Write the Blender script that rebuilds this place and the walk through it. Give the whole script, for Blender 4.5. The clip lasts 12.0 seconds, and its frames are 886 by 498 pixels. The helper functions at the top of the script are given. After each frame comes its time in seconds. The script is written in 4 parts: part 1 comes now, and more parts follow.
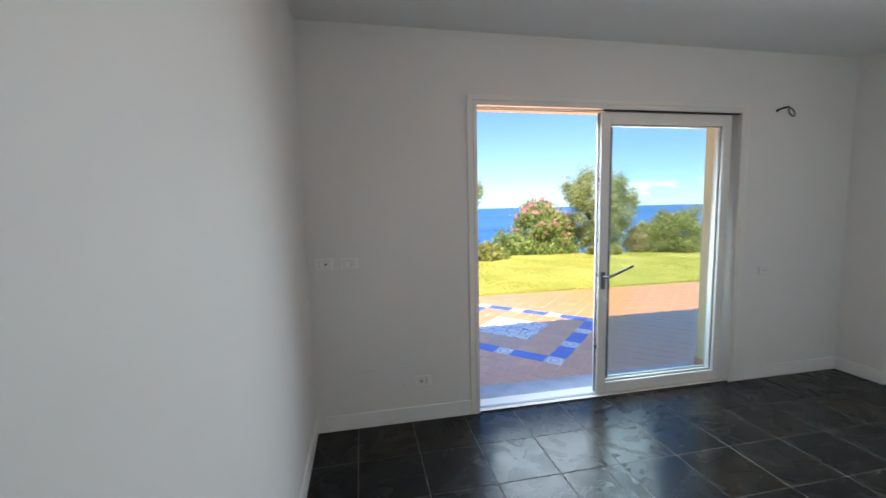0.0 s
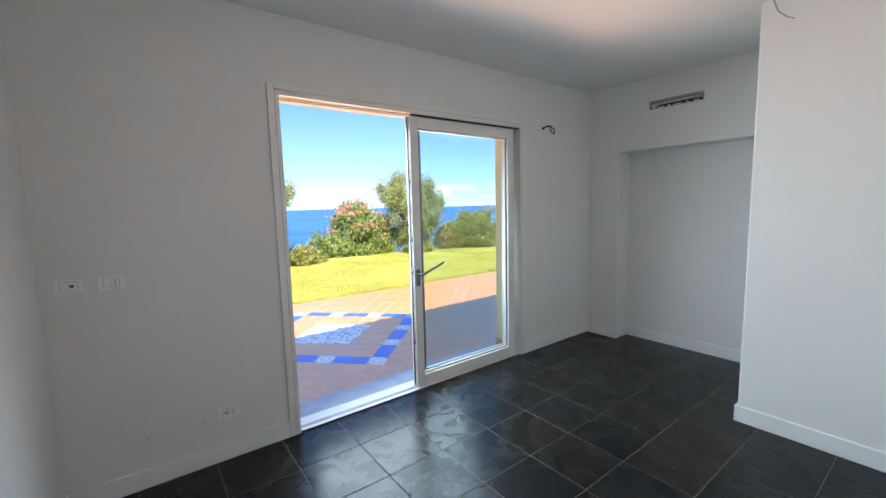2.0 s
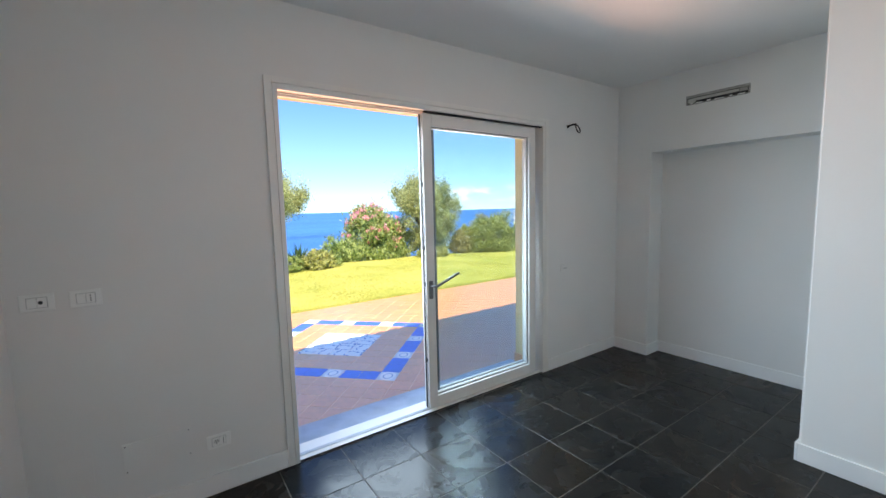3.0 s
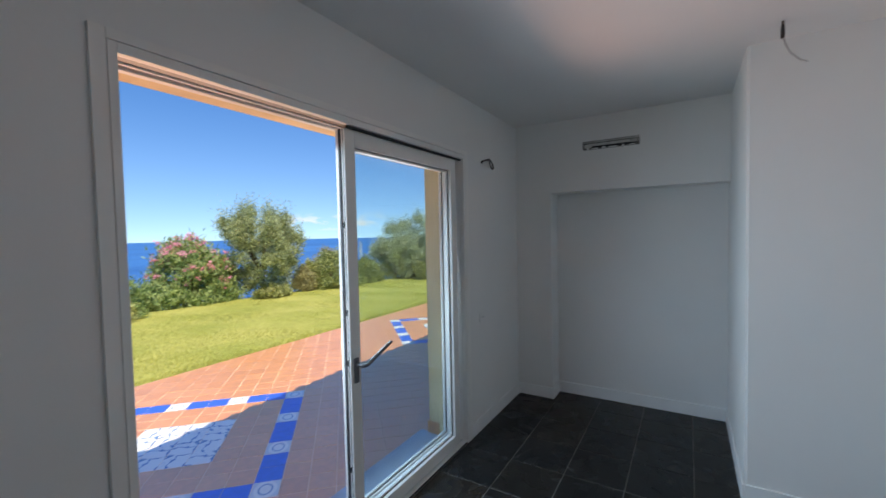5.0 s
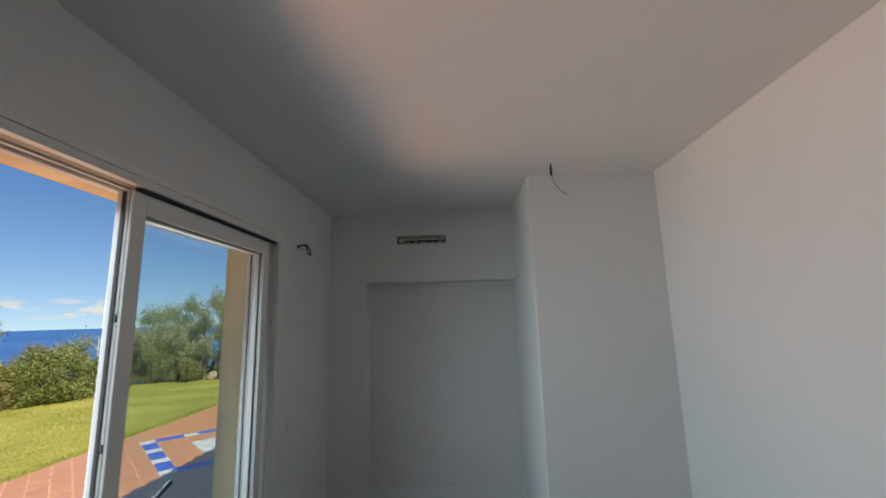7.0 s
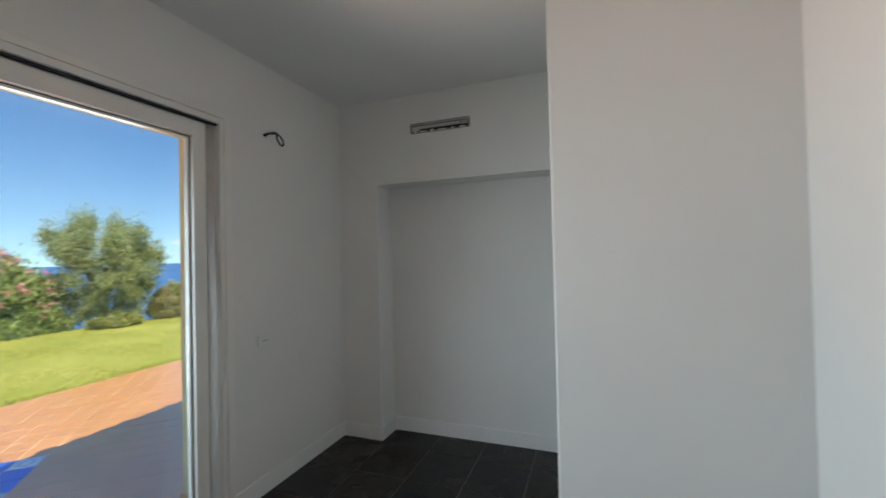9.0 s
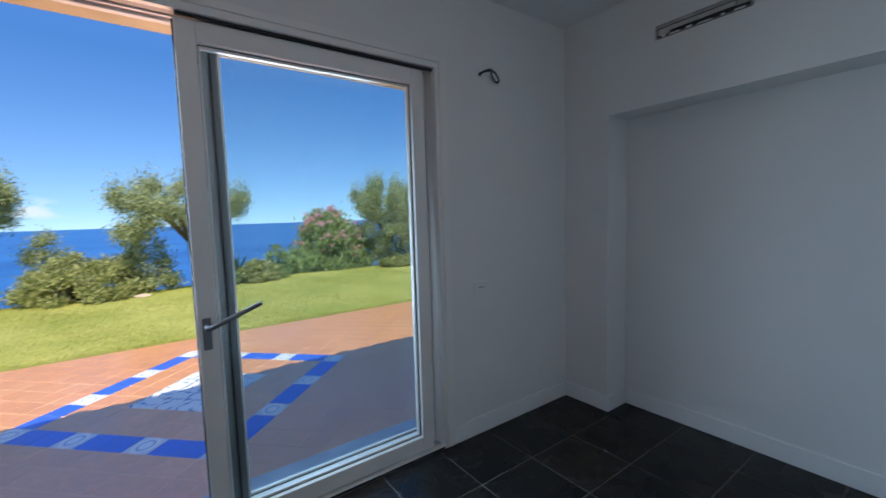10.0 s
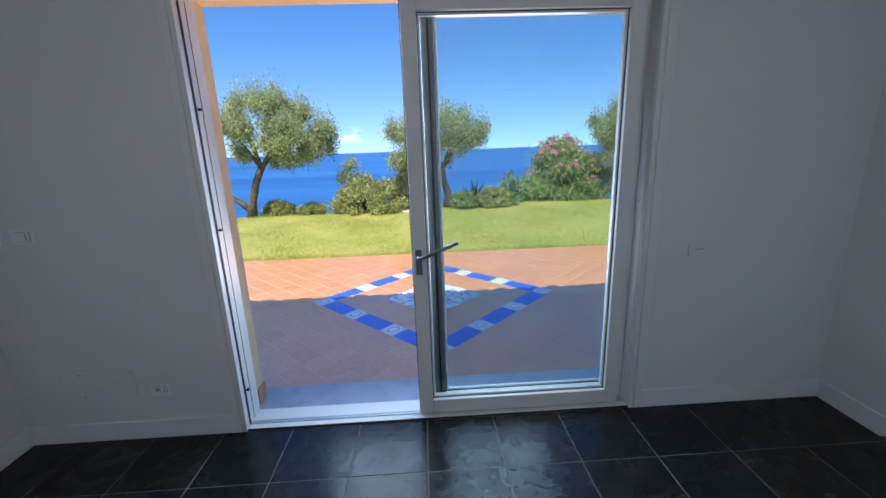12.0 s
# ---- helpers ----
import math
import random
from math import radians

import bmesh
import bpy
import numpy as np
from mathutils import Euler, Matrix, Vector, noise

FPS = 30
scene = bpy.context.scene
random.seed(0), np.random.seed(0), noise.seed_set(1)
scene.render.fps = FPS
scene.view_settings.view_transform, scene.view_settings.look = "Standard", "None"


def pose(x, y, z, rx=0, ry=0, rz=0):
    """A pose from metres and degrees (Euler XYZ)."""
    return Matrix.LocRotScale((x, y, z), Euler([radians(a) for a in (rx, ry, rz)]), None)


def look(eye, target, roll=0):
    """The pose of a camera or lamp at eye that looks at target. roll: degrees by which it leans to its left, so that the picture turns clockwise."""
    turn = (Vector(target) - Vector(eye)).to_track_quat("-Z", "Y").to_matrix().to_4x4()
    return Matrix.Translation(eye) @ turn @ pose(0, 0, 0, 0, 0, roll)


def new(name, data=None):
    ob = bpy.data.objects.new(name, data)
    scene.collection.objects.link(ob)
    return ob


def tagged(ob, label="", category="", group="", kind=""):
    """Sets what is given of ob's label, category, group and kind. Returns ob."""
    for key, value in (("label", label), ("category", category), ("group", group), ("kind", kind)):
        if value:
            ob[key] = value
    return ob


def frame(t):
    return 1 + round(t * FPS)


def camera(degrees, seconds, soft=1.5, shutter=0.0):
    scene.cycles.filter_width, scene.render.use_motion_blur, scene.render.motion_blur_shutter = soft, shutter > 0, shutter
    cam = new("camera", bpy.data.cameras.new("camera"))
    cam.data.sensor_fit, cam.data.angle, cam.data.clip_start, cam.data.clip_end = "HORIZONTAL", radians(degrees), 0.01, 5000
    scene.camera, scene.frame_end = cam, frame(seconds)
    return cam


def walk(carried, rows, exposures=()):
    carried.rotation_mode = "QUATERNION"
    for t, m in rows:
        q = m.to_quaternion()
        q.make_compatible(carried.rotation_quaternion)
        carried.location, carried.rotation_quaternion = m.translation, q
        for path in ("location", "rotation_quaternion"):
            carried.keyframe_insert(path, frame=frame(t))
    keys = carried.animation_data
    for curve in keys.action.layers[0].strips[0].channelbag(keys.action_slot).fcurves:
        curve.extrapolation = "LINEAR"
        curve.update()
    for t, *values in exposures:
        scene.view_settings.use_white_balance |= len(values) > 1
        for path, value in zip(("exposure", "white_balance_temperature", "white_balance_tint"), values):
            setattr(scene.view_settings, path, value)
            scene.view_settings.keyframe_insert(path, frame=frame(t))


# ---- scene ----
cam = camera(95.5, 12.0, 1.5, 0.25)

# seconds, eye, target, roll
PATH = [
    (0, (-0.839, -2.864, 1.594), (-0.444, -0.915, 1.386), -1.2),
    (0.5, (-0.874, -2.838, 1.577), (-0.107, -1.002, 1.378), -1.3),
    (1, (-0.897, -2.82, 1.591), (0.124, -1.114, 1.372), -1.2),
    (1.5, (-0.878, -2.802, 1.587), (0.28, -1.188, 1.363), -1.3),
    (2, (-0.788, -2.782, 1.589), (0.409, -1.195, 1.367), -1.4),
    (2.5, (-0.701, -2.715, 1.603), (0.464, -1.104, 1.381), -1.3),
    (2.7, (-0.658, -2.66, 1.598), (0.477, -1.027, 1.387), -1.3),
    (4.3, (-0.517, -1.869, 1.661), (0.774, -0.346, 1.54), -0.9),
    (4.5, (-0.536, -1.778, 1.655), (0.856, -0.346, 1.549), -1.2),
    (5, (-0.571, -1.547, 1.723), (1.137, -0.509, 1.647), -1.2),
    (5.5, (-0.554, -1.393, 1.774), (1.314, -0.678, 1.811), -1.2),
    (6, (-0.57, -1.297, 1.789), (1.363, -0.823, 1.989), -1.3),
    (6.5, (-0.578, -1.252, 1.795), (1.383, -0.999, 2.095), -1.5),
    (7, (-0.518, -1.302, 1.751), (1.453, -1.226, 2.085), -1.5),
    (7.2, (-0.451, -1.375, 1.715), (1.52, -1.334, 2.056), -1.3),
    (8.8, (0.438, -1.979, 1.531), (2.379, -1.503, 1.608), -1.3),
    (9, (0.55, -2.037, 1.519), (2.423, -1.338, 1.548), -1.3),
    (9.5, (0.76, -2.016, 1.5), (2.342, -0.795, 1.411), -1.5),
    (10, (0.893, -1.981, 1.46), (2.059, -0.364, 1.294), -1.7),
    (10.5, (1.051, -2.043, 1.499), (1.72, -0.181, 1.21), -1.7),
    (11, (1.085, -2.052, 1.503), (1.439, -0.126, 1.097), -1.8),
    (11.5, (1.077, -2.074, 1.522), (1.281, -0.14, 1.053), -1.9),
    (12, (1.1, -2.1, 1.58), (1.184, -0.163, 1.091), -2.0),
]
# seconds, stops, kelvin, tint
EXPOSURES = [(0.0, 1.34, 7600, 10), (2.7, 1.46, 7300, 10), (4.5, 0.88, 7150, 10), (5.0, 0.58, 6750, 10), (5.5, 0.24, 6600, 10), (7.0, 0.22, 7600, 10),
             (8.8, 0.92, 8000, 10), (9.5, 0.86, 7400, 10), (10.0, 0.5, 6250, 10), (10.5, 0.38, 6050, 10), (12.0, 0.70, 6150, 10)]
SKY_WATTS, TERRACE_WATTS = 26.5, 14.0
walk(cam, [(t, look(eye, target, roll)) for t, eye, target, roll in PATH], EXPOSURES)

# ---- world and sun ----
SUN_ELEVATION, SUN_AZIMUTH = radians(58), radians(200)     # azimuth from +y, clockwise
SUN_WAY = Vector((math.sin(SUN_AZIMUTH) * math.cos(SUN_ELEVATION), math.cos(SUN_AZIMUTH) * math.cos(SUN_ELEVATION), math.sin(SUN_ELEVATION)))
world = bpy.data.worlds.new("world")
scene.world = world
world.use_nodes = True
wn, wl = world.node_tree.nodes, world.node_tree.links
wn.clear()
w_out, w_bg, w_sky = wn.new("ShaderNodeOutputWorld"), wn.new("ShaderNodeBackground"), wn.new("ShaderNodeTexSky")
w_sky.sky_type, w_sky.sun_disc = "NISHITA", False
w_sky.sun_elevation, w_sky.sun_rotation = SUN_ELEVATION, SUN_AZIMUTH
w_sky.air_density, w_sky.dust_density, w_sky.ozone_density = 1.0, 0.0, 5.0
w_bg.inputs["Strength"].default_value = 0.14
# low white cumulus over the horizon
w_tc, w_sep, w_map, w_noise = wn.new("ShaderNodeTexCoord"), wn.new("ShaderNodeSeparateXYZ"), wn.new("ShaderNodeMapping"), wn.new("ShaderNodeTexNoise")
w_map.inputs["Scale"].default_value = (9, 9, 26)
w_noise.inputs["Scale"].default_value, w_noise.inputs["Detail"].default_value, w_noise.inputs["Roughness"].default_value = 1.6, 6, 0.55
w_up, w_low, w_amt, w_mul, w_mul2, w_mix = (wn.new("ShaderNodeMapRange"), wn.new("ShaderNodeMapRange"), wn.new("ShaderNodeMapRange"),
                                           wn.new("ShaderNodeMath"), wn.new("ShaderNodeMath"), wn.new("ShaderNodeMix"))
w_mul.operation = w_mul2.operation = "MULTIPLY"
w_mix.data_type = "RGBA"
for node, a, b, c, d in ((w_up, 0.012, 0.022, 0, 1), (w_low, 0.032, 0.058, 1, 0), (w_amt, 0.52, 0.60, 0, 0.95)):
    for i, v in zip(("From Min", "From Max", "To Min", "To Max"), (a, b, c, d)):
        node.inputs[i].default_value = v
w_mix.inputs["B"].default_value = (4.6, 4.9, 5.2, 1)
w_lift, w_norm = wn.new("ShaderNodeVectorMath"), wn.new("ShaderNodeVectorMath")
w_lift.operation, w_norm.operation = "ADD", "NORMALIZE"
w_lift.inputs[1].default_value = (0, 0, 0.085)          # a clear sea horizon without haze
wl.new(w_tc.outputs["Generated"], w_lift.inputs[0])
wl.new(w_lift.outputs[0], w_norm.inputs[0])
wl.new(w_norm.outputs[0], w_sky.inputs["Vector"])
wl.new(w_tc.outputs["Generated"], w_sep.inputs[0])
wl.new(w_tc.outputs["Generated"], w_map.inputs[0])
wl.new(w_map.outputs[0], w_noise.inputs["Vector"])
wl.new(w_sep.outputs["Z"], w_up.inputs["Value"])
wl.new(w_sep.outputs["Z"], w_low.inputs["Value"])
wl.new(w_noise.outputs["Fac"], w_amt.inputs["Value"])
wl.new(w_up.outputs[0], w_mul.inputs[0])
wl.new(w_low.outputs[0], w_mul.inputs[1])
wl.new(w_mul.outputs[0], w_mul2.inputs[0])
# the cumulus stands in one bank to the east, with a small one to the west
w_bank = wn.new("ShaderNodeValToRGB")
for p, c in ((0.36, 0), (0.39, 0.8), (0.42, 0.8), (0.45, 0), (0.75, 0), (0.80, 1), (0.88, 1), (0.93, 0)):
    e = w_bank.color_ramp.elements.new(p)
    e.color = (c, c, c, 1)
w_bank.color_ramp.elements.remove(w_bank.color_ramp.elements[-1])
w_side, w_mul3 = wn.new("ShaderNodeMapRange"), wn.new("ShaderNodeMath")
w_side.inputs["From Min"].default_value = -1.0
w_mul3.operation = "MULTIPLY"
wl.new(w_sep.outputs["X"], w_side.inputs["Value"])
wl.new(w_side.outputs[0], w_bank.inputs[0])
wl.new(w_amt.outputs[0], w_mul3.inputs[0])
wl.new(w_bank.outputs[0], w_mul3.inputs[1])
wl.new(w_mul3.outputs[0], w_mul2.inputs[1])
wl.new(w_mul2.outputs[0], w_mix.inputs["Factor"])
w_tint = wn.new("ShaderNodeMix")
w_tint.data_type, w_tint.blend_type = "RGBA", "MULTIPLY"
w_tint.inputs["Factor"].default_value = 1.0
# paler towards the horizon, deeper blue above
w_grade = wn.new("ShaderNodeValToRGB")
for e, (p, c) in zip(w_grade.color_ramp.elements, ((0.0, (0.74, 0.79, 0.86, 1)), (0.32, (0.42, 0.68, 0.92, 1)))):
    e.position, e.color = p, c
for p, c in ((0.60, (0.86, 1.12, 1.50, 1)), (0.95, (1.25, 1.48, 1.85, 1))):
    w_grade.color_ramp.elements.new(p).color = c
wl.new(w_sep.outputs["Z"], w_grade.inputs[0])
wl.new(w_grade.outputs[0], w_tint.inputs["B"])
wl.new(w_sky.outputs[0], w_tint.inputs["A"])
wl.new(w_tint.outputs["Result"], w_mix.inputs["A"])
wl.new(w_mix.outputs["Result"], w_bg.inputs["Color"])
wl.new(w_bg.outputs[0], w_out.inputs["Surface"])

sun = new("sun", bpy.data.lights.new("sun", "SUN"))
sun.data.energy, sun.data.angle, sun.data.color = 4.4, radians(0.5), (1.0, 0.89, 0.73)
sun.matrix_world = look(SUN_WAY * 50, (0, 0, 0))

# added daylight lamps: blue sky light in the door opening, warm bounce off the sunlit terrace
def added_light(name, watts, colour, size, eye, target, spread):
    ob = new(name, bpy.data.lights.new(name, "AREA"))
    ob.data.shape, ob.data.size, ob.data.size_y, ob.data.spread = "RECTANGLE", size[0], size[1], radians(spread)
    ob.data.energy, ob.data.color = watts, colour
    ob.matrix_world = look(eye, target)


added_light("door_skylight", SKY_WATTS, (0.60, 0.80, 1.0), (1.65, 1.62), (1.145, 0.38, 1.44), (1.14, -2.0, 0.66), 138)
# unseen fill lamp above the patio, strengthens the sunlit terrace's bounce
added_light("terrace_bounce_fill", TERRACE_WATTS, (1.0, 0.52, 0.36), (3.0, 0.55), (0.9, 3.3, 0.20), (0.6, -0.7, 2.95), 62)


# ---- materials ----
def ramp(nt, fac, stops):
    node = nt.nodes.new("ShaderNodeValToRGB")
    while len(node.color_ramp.elements) < len(stops):
        node.color_ramp.elements.new(0.5)
    for e, (p, c) in zip(node.color_ramp.elements, stops):
        e.position, e.color = p, (*c, 1)
    nt.links.new(fac, node.inputs[0])
    return node.outputs[0]


def noise_tex(nt, vec, scale, detail=4, rough=0.55, distort=0.0):
    node = nt.nodes.new("ShaderNodeTexNoise")
    node.inputs["Scale"].default_value, node.inputs["Detail"].default_value = scale, detail
    node.inputs["Roughness"].default_value, node.inputs["Distortion"].default_value = rough, distort
    if vec is not None:
        nt.links.new(vec, node.inputs["Vector"])
    return node.outputs["Fac"]


def mixed(nt, fac, a, b, mode="MIX"):
    node = nt.nodes.new("ShaderNodeMix")
    node.data_type, node.blend_type = "RGBA", mode
    for value, key in ((fac, "Factor"), (a, "A"), (b, "B")):
        if isinstance(value, (int, float)):
            node.inputs[key].default_value = value
        elif isinstance(value, tuple):
            node.inputs[key].default_value = (*value, 1)
        else:
            nt.links.new(value, node.inputs[key])
    return node.outputs["Result"]


def maths(nt, op, a, b=0.0):
    node = nt.nodes.new("ShaderNodeMath")
    node.operation = op
    for value, i in ((a, 0), (b, 1)):
        if isinstance(value, (int, float)):
            node.inputs[i].default_value = value
        else:
            nt.links.new(value, node.inputs[i])
    return node.outputs[0]


def coords(nt, kind="Object"):
    return nt.nodes.new("ShaderNodeTexCoord").outputs[kind]


def material(name, rough=0.5, metal=0.0, spec=0.5):
    m = bpy.data.materials.new(name)
    m.use_nodes = True
    b = m.node_tree.nodes["Principled BSDF"]
    b.inputs["Roughness"].default_value, b.inputs["Metallic"].default_value = rough, metal
    b.inputs["Specular IOR Level"].default_value = spec
    return m, m.node_tree, b


def bump(nt, b, height, strength, distance):
    node = nt.nodes.new("ShaderNodeBump")
    node.inputs["Strength"].default_value, node.inputs["Distance"].default_value = strength, distance
    nt.links.new(height, node.inputs["Height"])
    nt.links.new(node.outputs[0], b.inputs["Normal"])


def plain(name, colour, rough=0.5, metal=0.0, vary=0.08, scale=9.0, relief=0.1, spec=0.5):
    """A surface of one colour with slight blotches and fine grain."""
    m, nt, b = material(name, rough, metal, spec)
    v = coords(nt)
    n = noise_tex(nt, v, scale, 5)
    dark = tuple(c * (1 - vary) for c in colour)
    light = tuple(min(1, c * (1 + vary)) for c in colour)
    nt.links.new(ramp(nt, n, ((0.3, dark), (0.7, light))), b.inputs["Base Color"])
    if relief:
        bump(nt, b, noise_tex(nt, v, scale * 22, 3), relief, 0.002)
    return m


def paint_wall(name, colour):
    m, nt, b = material(name, 0.62, 0, 0.3)
    v = coords(nt)
    big = noise_tex(nt, v, 1.3, 4)
    fine = noise_tex(nt, v, 160, 3)
    a = tuple(c * 0.965 for c in colour)
    nt.links.new(ramp(nt, big, ((0.35, a), (0.65, colour))), b.inputs["Base Color"])
    roll = noise_tex(nt, v, 55, 3)
    bump(nt, b, maths(nt, "ADD", fine, maths(nt, "MULTIPLY", roll, 2.0)), 0.10, 0.0015)
    return m


def slate():
    m, nt, b = material("slate", 0.3, 0, 0.26)
    v = coords(nt)
    info = nt.nodes.new("ShaderNodeObjectInfo")
    shift = nt.nodes.new("ShaderNodeVectorMath")
    shift.operation = "ADD"
    comb = nt.nodes.new("ShaderNodeCombineXYZ")
    r = maths(nt, "MULTIPLY", info.outputs["Random"], 37.0)
    nt.links.new(r, comb.inputs[0])
    nt.links.new(r, comb.inputs[2])
    nt.links.new(v, shift.inputs[0])
    nt.links.new(comb.outputs[0], shift.inputs[1])
    vv = shift.outputs[0]
    cloud = noise_tex(nt, vv, 5.5, 6, 0.6, 0.8)
    base = ramp(nt, cloud, ((0.25, (0.005, 0.0053, 0.0056)), (0.5, (0.010, 0.0102, 0.0100)), (0.75, (0.022, 0.0205, 0.018))))
    rust = ramp(nt, info.outputs["Random"], ((0.0, (0.75, 0.8, 0.9)), (0.55, (0.95, 0.95, 0.95)), (0.8, (1.25, 1.0, 0.78)), (1.0, (1.6, 1.25, 1.0))))
    nt.links.new(mixed(nt, 1.0, base, rust, "MULTIPLY"), b.inputs["Base Color"])
    patch = noise_tex(nt, vv, 3.5, 5, 0.6, 1.5)
    nt.links.new(ramp(nt, patch, ((0.3, (0.16,) * 3), (0.7, (0.36,) * 3))), b.inputs["Roughness"])
    layers = noise_tex(nt, vv, 4.0, 8, 0.62, 1.2)
    step = ramp(nt, layers, ((0.40, (0.0,) * 3), (0.44, (0.35,) * 3), (0.56, (0.4,) * 3), (0.60, (1.0,) * 3)))
    bump(nt, b, maths(nt, "ADD", step, maths(nt, "MULTIPLY", noise_tex(nt, vv, 60, 4), 0.35)), 0.11, 0.004)
    return m


def fired_clay(name, colours, rough=0.6, wax=0.0):
    m, nt, b = material(name, rough, 0, 0.5)
    b.inputs["Coat Weight"].default_value, b.inputs["Coat Roughness"].default_value = wax, 0.34
    b.inputs["Coat IOR"].default_value = 2.3
    v = coords(nt, "Object")
    info = nt.nodes.new("ShaderNodeObjectInfo")
    geo = nt.nodes.new("ShaderNodeNewGeometry")
    pick = maths(nt, "FRACT", maths(nt, "ADD", info.outputs["Random"], geo.outputs["Random Per Island"]))
    tone = ramp(nt, pick, tuple((i / (len(colours) - 1), c) for i, c in enumerate(colours)))
    n = noise_tex(nt, v, 14, 5)
    nt.links.new(mixed(nt, 1.0, tone, ramp(nt, n, ((0.25, (0.85,) * 3), (0.75, (1.12,) * 3))), "MULTIPLY"), b.inputs["Base Color"])
    bump(nt, b, noise_tex(nt, v, 70, 4), 0.2, 0.003)
    return m


def majolica(name, ground, line, rings):
    """Glazed tile with a hand-painted motif about its own centre."""
    m, nt, b = material(name, 0.22, 0, 0.5)
    v = coords(nt, "Object")
    warp = noise_tex(nt, v, 9, 3)
    sep = nt.nodes.new("ShaderNodeSeparateXYZ")
    nt.links.new(v, sep.inputs[0])
    x, y = sep.outputs["X"], sep.outputs["Y"]
    if rings:
        d = maths(nt, "SQRT", maths(nt, "ADD", maths(nt, "MULTIPLY", x, x), maths(nt, "MULTIPLY", maths(nt, "MULTIPLY", y, y), 1.7)))
        d = maths(nt, "MULTIPLY", maths(nt, "ADD", d, maths(nt, "MULTIPLY", warp, 0.014)), 8.0)
        soft = tuple((a_ + b_ * 2) / 3 for a_, b_ in zip(line, ground))
        col = ramp(nt, d, ((0.0, soft), (0.14, ground), (0.45, ground), (0.50, line), (0.58, line), (0.63, ground), (0.86, ground), (0.92, soft)))
    else:
        cell = nt.nodes.new("ShaderNodeTexVoronoi")
        cell.feature = "DISTANCE_TO_EDGE"
        cell.inputs["Scale"].default_value = 4.2
        bend = nt.nodes.new("ShaderNodeVectorMath")
        bend.operation = "ADD"
        push = nt.nodes.new("ShaderNodeCombineXYZ")
        nt.links.new(maths(nt, "MULTIPLY", warp, 0.16), push.inputs[0])
        nt.links.new(maths(nt, "MULTIPLY", noise_tex(nt, v, 7, 2), 0.16), push.inputs[1])
        nt.links.new(v, bend.inputs[0])
        nt.links.new(push.outputs[0], bend.inputs[1])
        nt.links.new(bend.outputs[0], cell.inputs["Vector"])
        soft = tuple((a_ + b_ * 2) / 3 for a_, b_ in zip(line, ground))
        col = ramp(nt, cell.outputs["Distance"], ((0.0, line), (0.022, line), (0.04, ground), (0.16, ground), (0.19, soft), (0.22, ground), (0.34, ground), (0.38, soft)))
    nt.links.new(col, b.inputs["Base Color"])
    bump(nt, b, noise_tex(nt, v, 12, 3), 0.08, 0.004)
    return m


def leaf(name, dark, light, through_=0.5, rough=0.5):
    m, nt, b = material(name, rough, 0, 0.35)
    geo = nt.nodes.new("ShaderNodeNewGeometry")
    col = ramp(nt, geo.outputs["Random Per Island"], ((0.0, dark), (0.55, tuple((a + c) / 2 for a, c in zip(dark, light))), (1.0, light)))
    nt.links.new(col, b.inputs["Base Color"])
    tr = nt.nodes.new("ShaderNodeBsdfTranslucent")
    nt.links.new(col, tr.inputs[0])
    mix = nt.nodes.new("ShaderNodeMixShader")
    mix.inputs[0].default_value = through_
    nt.links.new(b.outputs[0], mix.inputs[1])
    nt.links.new(tr.outputs[0], mix.inputs[2])
    nt.links.new(mix.outputs[0], nt.nodes["Material Output"].inputs["Surface"])
    return m


def bark():
    m, nt, b = material("bark", 0.9, 0, 0.2)
    v = coords(nt)
    n = noise_tex(nt, v, 16, 6, 0.65, 1.0)
    nt.links.new(ramp(nt, n, ((0.3, (0.05, 0.04, 0.03)), (0.7, (0.20, 0.165, 0.125)))), b.inputs["Base Color"])
    bump(nt, b, n, 0.8, 0.02)
    return m


def lawn_soil():
    m, nt, b = material("lawn", 0.95, 0, 0.15)
    v = coords(nt)
    a = noise_tex(nt, v, 0.8, 5)
    f = noise_tex(nt, v, 25, 4)
    col = mixed(nt, 1.0, ramp(nt, a, ((0.3, (0.26, 0.29, 0.055)), (0.7, (0.43, 0.41, 0.11)))), ramp(nt, f, ((0.3, (0.7,) * 3), (0.7, (1.2,) * 3))), "MULTIPLY")
    nt.links.new(col, b.inputs["Base Color"])
    bump(nt, b, f, 0.6, 0.03)
    return m


def sea_water():
    m, nt, b = material("sea_water", 0.35, 0, 0.15)
    v = coords(nt)
    mp = nt.nodes.new("ShaderNodeMapping")
    mp.inputs["Scale"].default_value = (0.12, 1.0, 1.0)
    nt.links.new(v, mp.inputs[0])
    a = noise_tex(nt, mp.outputs[0], 0.012, 5)
    nt.links.new(ramp(nt, a, ((0.3, (0.008, 0.070, 0.23)), (0.7, (0.028, 0.145, 0.37)))), b.inputs["Base Color"])
    bump(nt, b, noise_tex(nt, mp.outputs[0], 0.25, 5, 0.6), 0.6, 1.0)
    return m


